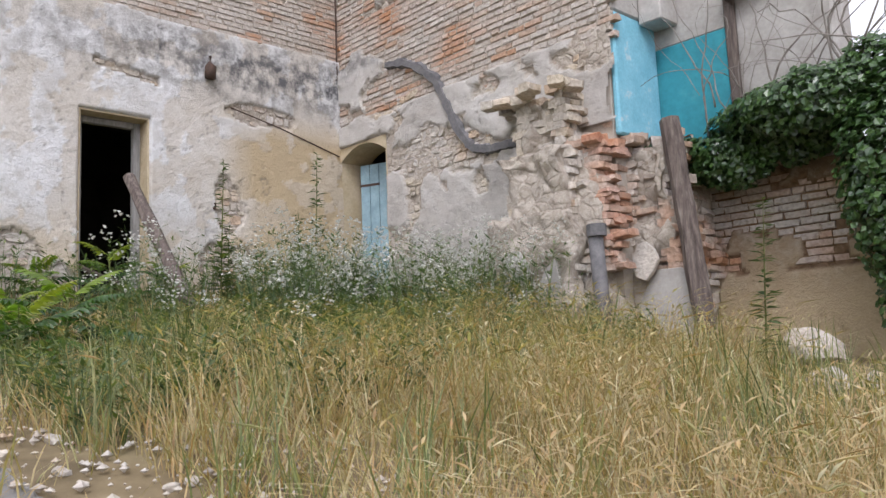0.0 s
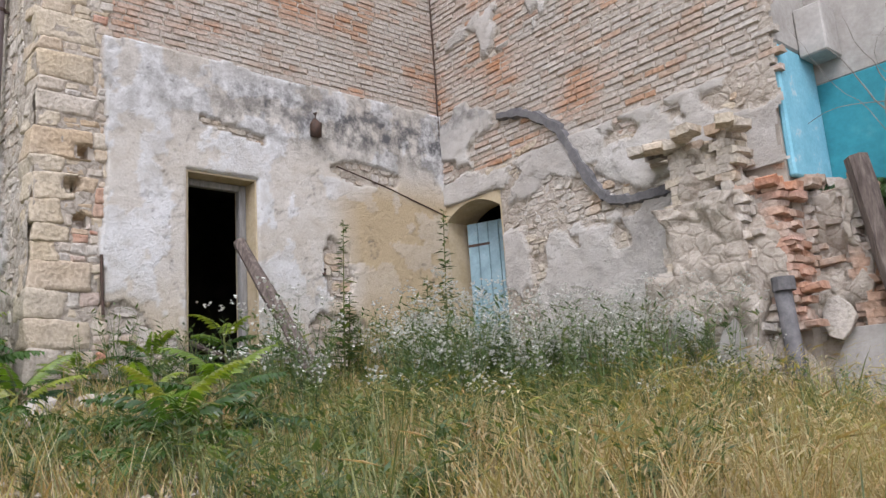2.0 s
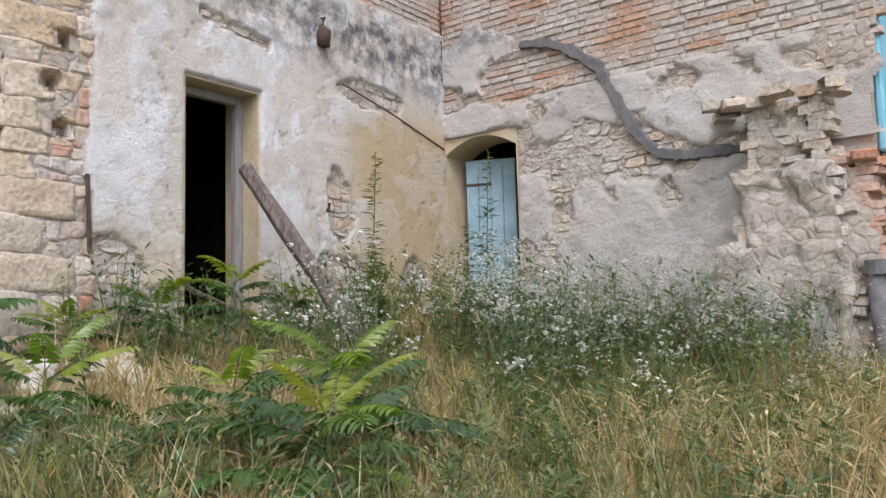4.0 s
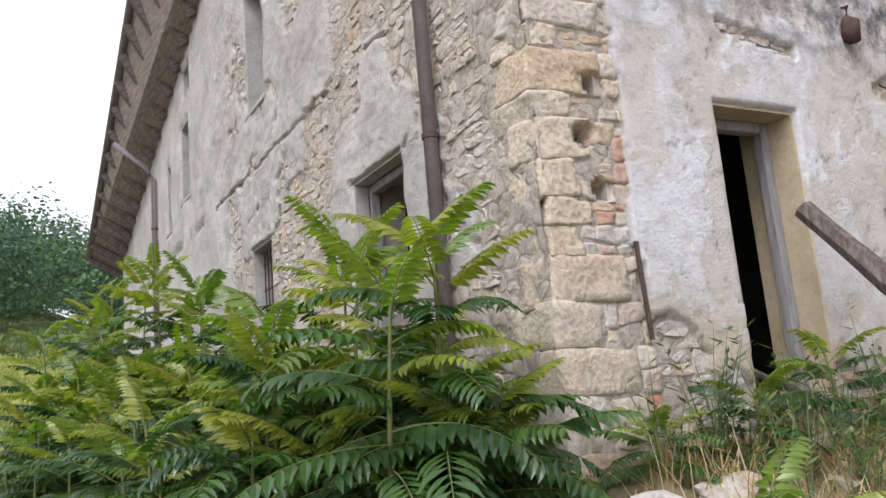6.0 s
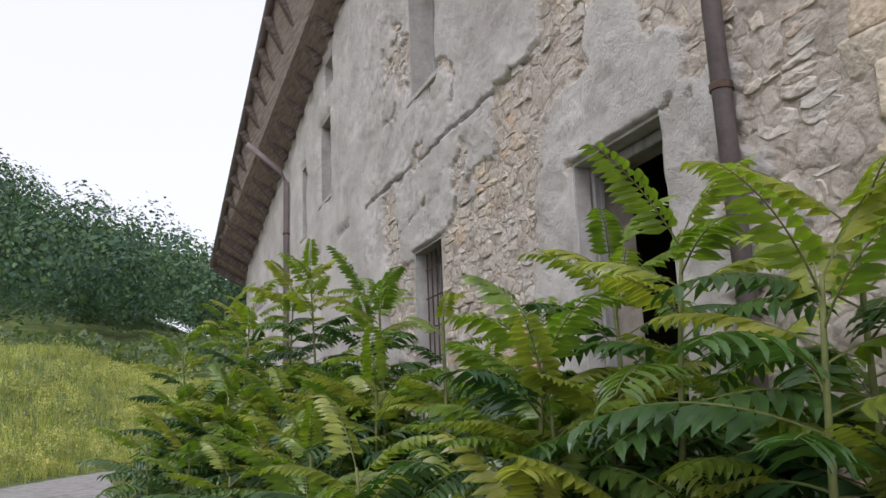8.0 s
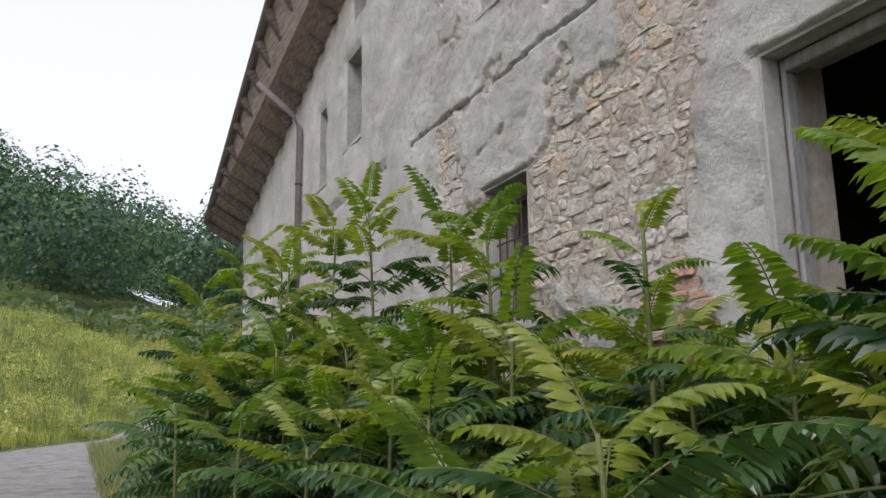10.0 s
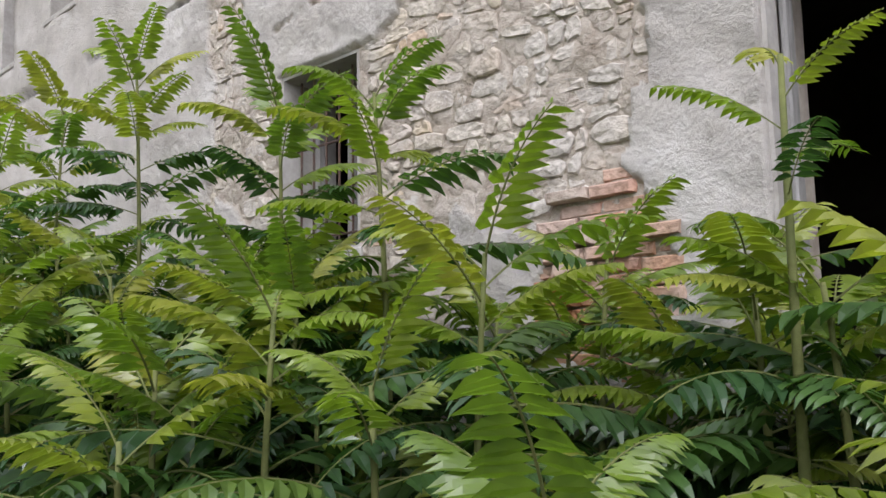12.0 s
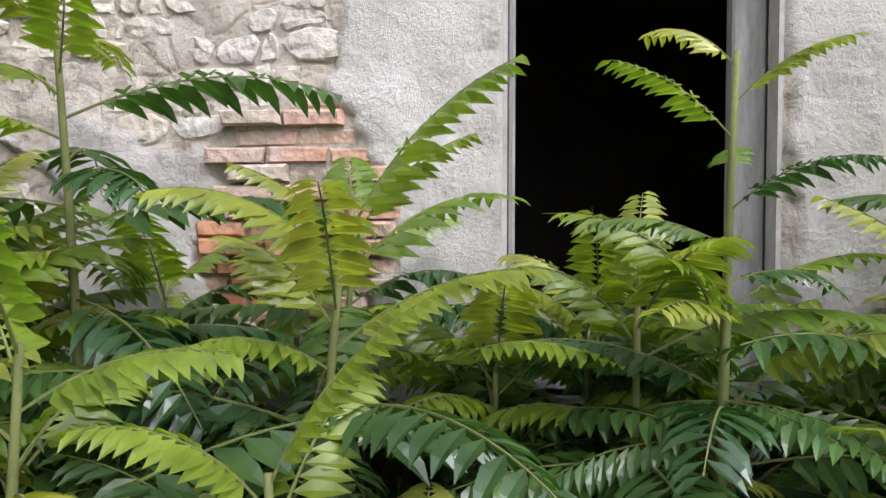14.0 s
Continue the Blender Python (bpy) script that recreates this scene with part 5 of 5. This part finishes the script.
blades("meadow_grass", "tall yellow-green meadow grass on a bank", "grass", scatter(36000, -75, 4, -24, 3, 9, lambda x, y, r: (y < track_foot(x)) & (r < 0.35 + 0.65 * np.exp(-np.maximum(track_foot(x) - y, 0) / 6))), 0.5, 0.012, M_MEADOW, 10, 0.5, 6)


def weeds(name, label, spots, height, seed, flowers):
    """Branching herbs: thin stalks, narrow leaves and flat white flower heads."""
    rs = random.Random(seed)
    green, white = Geo(), Geo()
    for x, y, z in spots:
        h = height * (0.45 + 0.9 * rs.random())
        base = Vector((x, y, z))
        tops = []
        for b in range(rs.randint(3, 5)):
            a, l = rs.random() * 6.28, 0.12 + .25 * rs.random()
            e = base + Vector((math.cos(a) * l * h, math.sin(a) * l * h, h * (0.7 + .4 * rs.random())))
            mid = base.lerp(e, 0.5) + Vector((0, 0, 0.05))
            s = Vector((0.003, 0.003, 0))
            green.add([base - s, base + s, mid + s * .8, mid - s * .8, e], [(0, 1, 2, 3), (3, 2, 4)])
            tops.append(e)
            for q in range(9):
                f = 0.15 + .8 * rs.random()
                p = base.lerp(mid, f * 2) if f < .5 else mid.lerp(e, f * 2 - 1)
                aa = rs.random() * 6.28
                o = Vector((math.cos(aa), math.sin(aa), 0.25 + .3 * rs.random())) * (0.05 + .08 * rs.random())
                w = Vector((-math.sin(aa), math.cos(aa), 0.2)) * 0.011
                green.add([p, p + o * .5 + w, p + o, p + o * .5 - w], [(0, 1, 2, 3)])
        if flowers:
            for e in tops:
                for q in range(rs.randint(4, 9)):
                    c = e + Vector(((rs.random() - .5) * .12, (rs.random() - .5) * .12, (rs.random() - .5) * .09))
                    r = 0.008 + .011 * rs.random()
                    tilt = Vector((rs.random() - .5, rs.random() - .5, 0))
                    k = [c + Vector((math.cos(i * 1.2566) * r, math.sin(i * 1.2566) * r, tilt.x * r * math.cos(i * 1.2566) + tilt.y * r)) for i in range(5)]
                    white.add(k + [c - Vector((0, 0, r))], [(0, 1, 2, 3, 4), (0, 5, 1), (1, 5, 2), (2, 5, 3), (3, 5, 4), (4, 5, 0)])
    thing(name, green.mesh(name, M_WEED), label, "weeds", kind="stuff")
    if flowers:
        thing(name + "_flowers", white.mesh(name + "_flowers", M_FLOWER), "small white flower heads above green weeds", "flowers", kind="stuff")


weeds("flowering_weeds", "waist-high green weeds on branching stalks", scatter(2700, 0.4, 7.5, -0.5, 5.0, 21, lambda x, y, r: field(x, y) & (x < 3.4 + 1.6 * r) & (y > 0.9 + 0.12 * x) & (r < np.clip(1.35 - np.abs(dryness(x, y) - 0.45) * 5, 0.08, 1)) & (x < 6.2) & (x > 1.5 + r) & (fbm(x * 1.3 + 5, y * 1.3, 3) > 0.42)), 0.85, 22, True)
weeds("low_weeds", "low dark green herbs among the grass", scatter(420, 0.3, 6, -1.5, 4.8, 23, lambda x, y, r: field(x, y) & (x > 1.5 + 1.5 * r)), 0.42, 24, False)
weeds("bank_weeds", "leafy yellow-green herbs on a grassy bank", scatter(2600, -62, 2, -20, 3, 25, lambda x, y, r: y < track_foot(x) - 0.3), 1.25, 26, False)
blades("tussock_grass", "coarse green tussocks among dry grass", "grass", scatter(260, 4.5, 11, -0.3, 4.5, 33, lambda x, y, r: field(x, y) & (fbm(x * 1.6 + 31, y * 1.6, 3) < 0.46)), 0.5, 0.004, M_GREEN, 34, 0.5, 16)
weeds("wall_weeds", "dark green herbs at the foot of a wall", scatter(120, 0.15, 1.6, 0.3, 5.0, 27, lambda x, y, r: x < 1.0 + .5 * r), 0.75, 28, False)


def scrub(n, seed):
    """Rounded leafy clumps over the bank."""
    rs = np.random.RandomState(seed)
    x = -60 + 56 * rs.rand(n)
    y = track_foot(x) - 0.5 - 16 * rs.rand(n) ** 1.6
    m = 260
    r = 0.35 + 0.6 * rs.rand(n) ** 2
    d = rs.randn(n, m, 3)
    d /= np.linalg.norm(d, axis=2, keepdims=True)
    c = np.c_[x, y, ground_z(x, y) + r * 0.35]
    p = (c[:, None, :] + d * (0.55 + 0.6 * rs.rand(n, m, 1)) * (r[:, None] * np.array([1.2, 1.2, 0.9]))[:, None, :]).reshape(-1, 3)
    a = rs.randn(n * m, 3)
    a /= np.linalg.norm(a, axis=1, keepdims=True)
    b = np.cross(a, d.reshape(-1, 3) + 0.3)
    s = 0.035 + 0.035 * rs.rand(n * m, 1)
    v = np.stack([p - a * s, p - b * s * 0.5, p + a * s, p + b * s * 0.5], 1).reshape(-1, 3)
    thing("bank_scrub", mesh_from("bank_scrub", v.tolist(), np.arange(n * m * 4).reshape(-1, 4).tolist(), M_MEADOW), "yellow-green leafy scrub covering a bank", "scrub", kind="stuff")


scrub(620, 91)


def tall_weed(x, y, top, seed, lean=0.1):
    """A single high leafy stalk."""
    rs = random.Random(seed)
    z0 = float(ground_z(x, y))
    t = thing("tall_weed", None, "tall leafy weed stalk standing by a wall", "weed", "tall weeds")
    pts = [Vector((x + lean * k / 8, y, z0 + (top - z0) * k / 8)) for k in range(9)]
    part("stalk", Geo().tube(pts, [0.011 - .001 * k for k in range(9)], 6).mesh("stalk", M_STEM), t)
    g = Geo()
    for k in range(120):
        f = 0.15 + 0.85 * rs.random()
        i = min(int(f * 8), 7)
        p = pts[i].lerp(pts[i + 1], f * 8 - i)
        a = rs.random() * 6.28
        l = (0.22 - .14 * f) * (.6 + .6 * rs.random())
        o = Vector((math.cos(a), math.sin(a), .45 - .5 * rs.random())) * l
        w = Vector((-math.sin(a), math.cos(a), 0)) * l * .16
        g.add([p, p + o * .4 + w, p + o - Vector((0, 0, l * .15)), p + o * .4 - w], [(0, 1, 2, 3)])
    part("leaves", g.mesh("leaves", M_WEED), t)


tall_weed(1.05, 2.75, 3.85, 1)
tall_weed(1.7, 3.6, 3.9, 2)
tall_weed(1.6, 3.4, 3.2, 3)
tall_weed(0.9, 2.9, 3.1, 4)
tall_weed(6.6, 4.4, 2.6, 5)


# ---- ivy and bare vines on the ruin ----
def ivy(name, label, blobs, seed, n):
    rs = np.random.RandomState(seed)
    V, F = [], []
    for cx, cy, cz, rx, ry, rz, share in blobs:
        for k in range(int(n * share)):
            d = rs.randn(3)
            d /= np.linalg.norm(d)
            q = 0.65 + 0.4 * rs.rand()
            q *= 0.75 + 0.6 * float(fbm(d[0] * 2 + cx, d[2] * 2 + cz, 3))
            p = np.array([cx + d[0] * rx * q, cy + d[1] * ry * q, cz + d[2] * rz * q])
            s = 0.02 + 0.025 * rs.rand()
            nrm = d * 0.7 + np.array([0, -0.5, 0.6]) + rs.randn(3) * 0.35
            nrm /= np.linalg.norm(nrm)
            a = np.cross(nrm, rs.randn(3))
            a /= np.linalg.norm(a)
            b = np.cross(nrm, a)
            i = len(V)
            V += [tuple(p - a * s), tuple(p - b * s * .8 + nrm * s * .2), tuple(p + a * s * 1.2), tuple(p + b * s * .8 + nrm * s * .2), tuple(p - a * s * .3 - b * s)]
            F += [(i, i + 4, i + 1, i + 2), (i, i + 2, i + 3)]
    return thing(name, mesh_from(name, V, F, M_IVY), label, "ivy", kind="stuff")


ivy("ivy_leaves", "dense dark green ivy spilling over a broken wall", [(6.3, 5.95, 3.6, 0.75, 0.35, 0.38, .3), (5.7, 5.9, 3.35, 0.5, 0.25, 0.3, .12), (7.2, 5.8, 3.75, 0.5, 0.4, 0.35, .15), (7.35, 5.6, 2.9, 0.5, 0.4, 0.9, .3), (7.6, 5.6, 1.9, 0.5, 0.4, 0.6, .13), (5.1, 5.85, 3.55, 0.3, 0.2, 0.1, .04), (6.6, 5.6, 3.62, 0.7, 0.4, 0.28, .2)], 41, 19000)


def vines():
    rs = random.Random(43)
    for k in range(34):
        t_pts = []
        p = Vector((5.5 + 2.0 * rs.random(), 5.95 - .3 * rs.random(), 3.5 + .5 * rs.random()))
        d = Vector(((rs.random() - .55) * 1.2, -.1, 1.0))
        for i in range(12):
            t_pts.append(p.copy())
            d += Vector(((rs.random() - .5) * .9, (rs.random() - .5) * .25, (rs.random() - .55) * .5))
            p = p + d.normalized() * 0.13
            p.y = min(p.y, 6.05)
        r = 0.004 + .012 * rs.random() ** 2
        thing("bare_vine", Geo().tube(t_pts, [r * (1 - .06 * i) for i in range(12)], 5).mesh("bare_vine", M_BARK, True), "grey leafless vine twisting over a ruined wall", "vine", "bare vines")


vines()


# ---- stones lying about ----
def rubble():
    rs = random.Random(51)
    shapes = []
    for k in range(5):
        bm = bmesh.new()
        bmesh.ops.create_icosphere(bm, subdivisions=2, radius=0.5)
        off = Vector((k * 3.1, k * 1.7, 0))
        for v in bm.verts:
            v.co *= 0.75 + 0.6 * noise.noise(v.co * 1.8 + off)
            v.co.z *= 0.7
        me = bpy.data.meshes.new("fallen_stone")
        bm.to_mesh(me)
        bm.free()
        me.materials.append(M_STONE)
        shapes.append(me)
    for k in range(85):
        if k < 30:
            x, y = 0.2 + 1.3 * rs.random(), 0.2 + 4.8 * rs.random()
            s = 0.12 + .22 * rs.random()
        elif k < 45:
            x, y = 2.0 + 6.5 * rs.random(), 4.3 + .7 * rs.random()
            s = 0.15 + .3 * rs.random()
        else:
            x, y = 4.5 + 2.8 * rs.random(), -1.4 + 1.6 * rs.random()
            s = 0.04 + .07 * rs.random()
        ob = thing("fallen_stone", rs.choice(shapes), "pale rough stone lying on the ground", "stone", "fallen stones")
        ob.matrix_world = Matrix.Translation((x, y, float(ground_z(x, y)) + s * .15)) @ Matrix.Rotation(rs.random() * 6, 4, "Z") @ Matrix.Scale(s, 4)
    for k in range(16):
        x, y, s = 0.6 + 1.5 * rs.random(), -0.7 + 1.3 * rs.random(), 0.16 + .2 * rs.random()
        ob = thing("fallen_stone", rs.choice(shapes), "large pale block tumbled from a wall corner", "stone", "fallen stones")
        ob.matrix_world = Matrix.Translation((x, y, float(ground_z(x, y)) + s * .15)) @ Matrix.Rotation(rs.random() * 6, 4, "Z") @ Matrix.Scale(s, 4)
    b = thing("fallen_stone", shapes[0], "large pale stone block in dry grass", "stone", "fallen stones")
    b.matrix_world = Matrix.Translation((6.75, 4.9, float(ground_z(6.75, 4.9)) + .25)) @ Matrix.Scale(0.6, 4)


rubble()


def pebbles():
    """Loose gravel on the near track."""
    rs = np.random.RandomState(55)
    V, F = [], []
    for k in range(3600):
        x, y = 2.0 + 8.5 * rs.rand(), -2.4 + 3.2 * rs.rand()
        z = float(ground_z(x, y)) + 0.03
        s = 0.008 + 0.022 * rs.rand() ** 2
        d = s * (0.7 + 0.6 * rs.rand(6))
        i = len(V)
        V += [(x + d[0], y, z), (x, y + d[1], z), (x - d[2], y, z), (x, y - d[3], z), (x, y, z + d[4] * .7), (x, y, z - d[5] * .7)]
        F += [(i, i + 1, i + 4), (i + 1, i + 2, i + 4), (i + 2, i + 3, i + 4), (i + 3, i, i + 4), (i + 1, i, i + 5), (i + 2, i + 1, i + 5), (i + 3, i + 2, i + 5), (i, i + 3, i + 5)]
    thing("gravel", mesh_from("gravel", V, F, M_STONE_I), "loose pale gravel on a worn track", "gravel", kind="stuff")


pebbles()


# ---- far hill: vineyard and woods ----
def woods():
    rs = np.random.RandomState(61)
    n, m = 820, 420
    x, y = -104 - 85 * rs.rand(n) ** 0.8, -75 + 150 * rs.rand(n)
    r = 2.2 + 4.2 * rs.rand(n) ** 1.5
    h = r * (1.6 + rs.rand(n))
    C = np.c_[x, y, ground_z(x, y) + h * 0.8]
    d = rs.randn(n, m, 3)
    d /= np.linalg.norm(d, axis=2, keepdims=True)
    lobe = 0.72 + 0.35 * vnoise(d[..., 0] * 2.2 + x[:, None], d[..., 2] * 2.2 + y[:, None])[..., None]
    size = np.stack([r, r, h * 0.62], 1)[:, None, :]
    P = (C[:, None, :] + d * lobe * (0.85 + 0.3 * rs.rand(n, m, 1)) * size).reshape(-1, 3)
    N = d.reshape(-1, 3)
    s = (np.repeat(r, m) * (0.035 + 0.05 * rs.rand(n * m)))[:, None]
    a = np.cross(N + rs.randn(n * m, 3) * .4, rs.randn(n * m, 3))
    a /= np.linalg.norm(a, axis=1, keepdims=True)
    b = np.cross(N, a)
    V = np.stack([P - a * s, P - b * s * .9 + N * s * .3, P + a * s, P + b * s + N * s * .2], 1).reshape(-1, 3).tolist()
    F = np.arange(n * m * 4).reshape(-1, 4).tolist()
    thing("forest", mesh_from("forest", V, F, M_FOREST), "dense dark green woodland covering a hillside", "forest", kind="stuff")
    V, F = [], []
    for row in range(16):
        x = -58 - row * 2.7
        for k in range(700):
            y = -45 + 90 * rs.rand()
            z = float(ground_z(x, y)) + 0.4 + 1.3 * rs.rand()
            xx = x + rs.randn() * .25
            s = 0.18 + .2 * rs.rand()
            a, b = rs.randn(3), rs.randn(3)
            a /= np.linalg.norm(a)
            b /= np.linalg.norm(b)
            i = len(V)
            p = np.array([xx, y, z])
            V += [tuple(p - a * s), tuple(p - b * s), tuple(p + a * s), tuple(p + b * s)]
            F.append((i, i + 1, i + 2, i + 3))
    thing("vineyard", mesh_from("vineyard", V, F, M_WEED), "rows of green vines on a slope", "vineyard", kind="stuff")


woods()
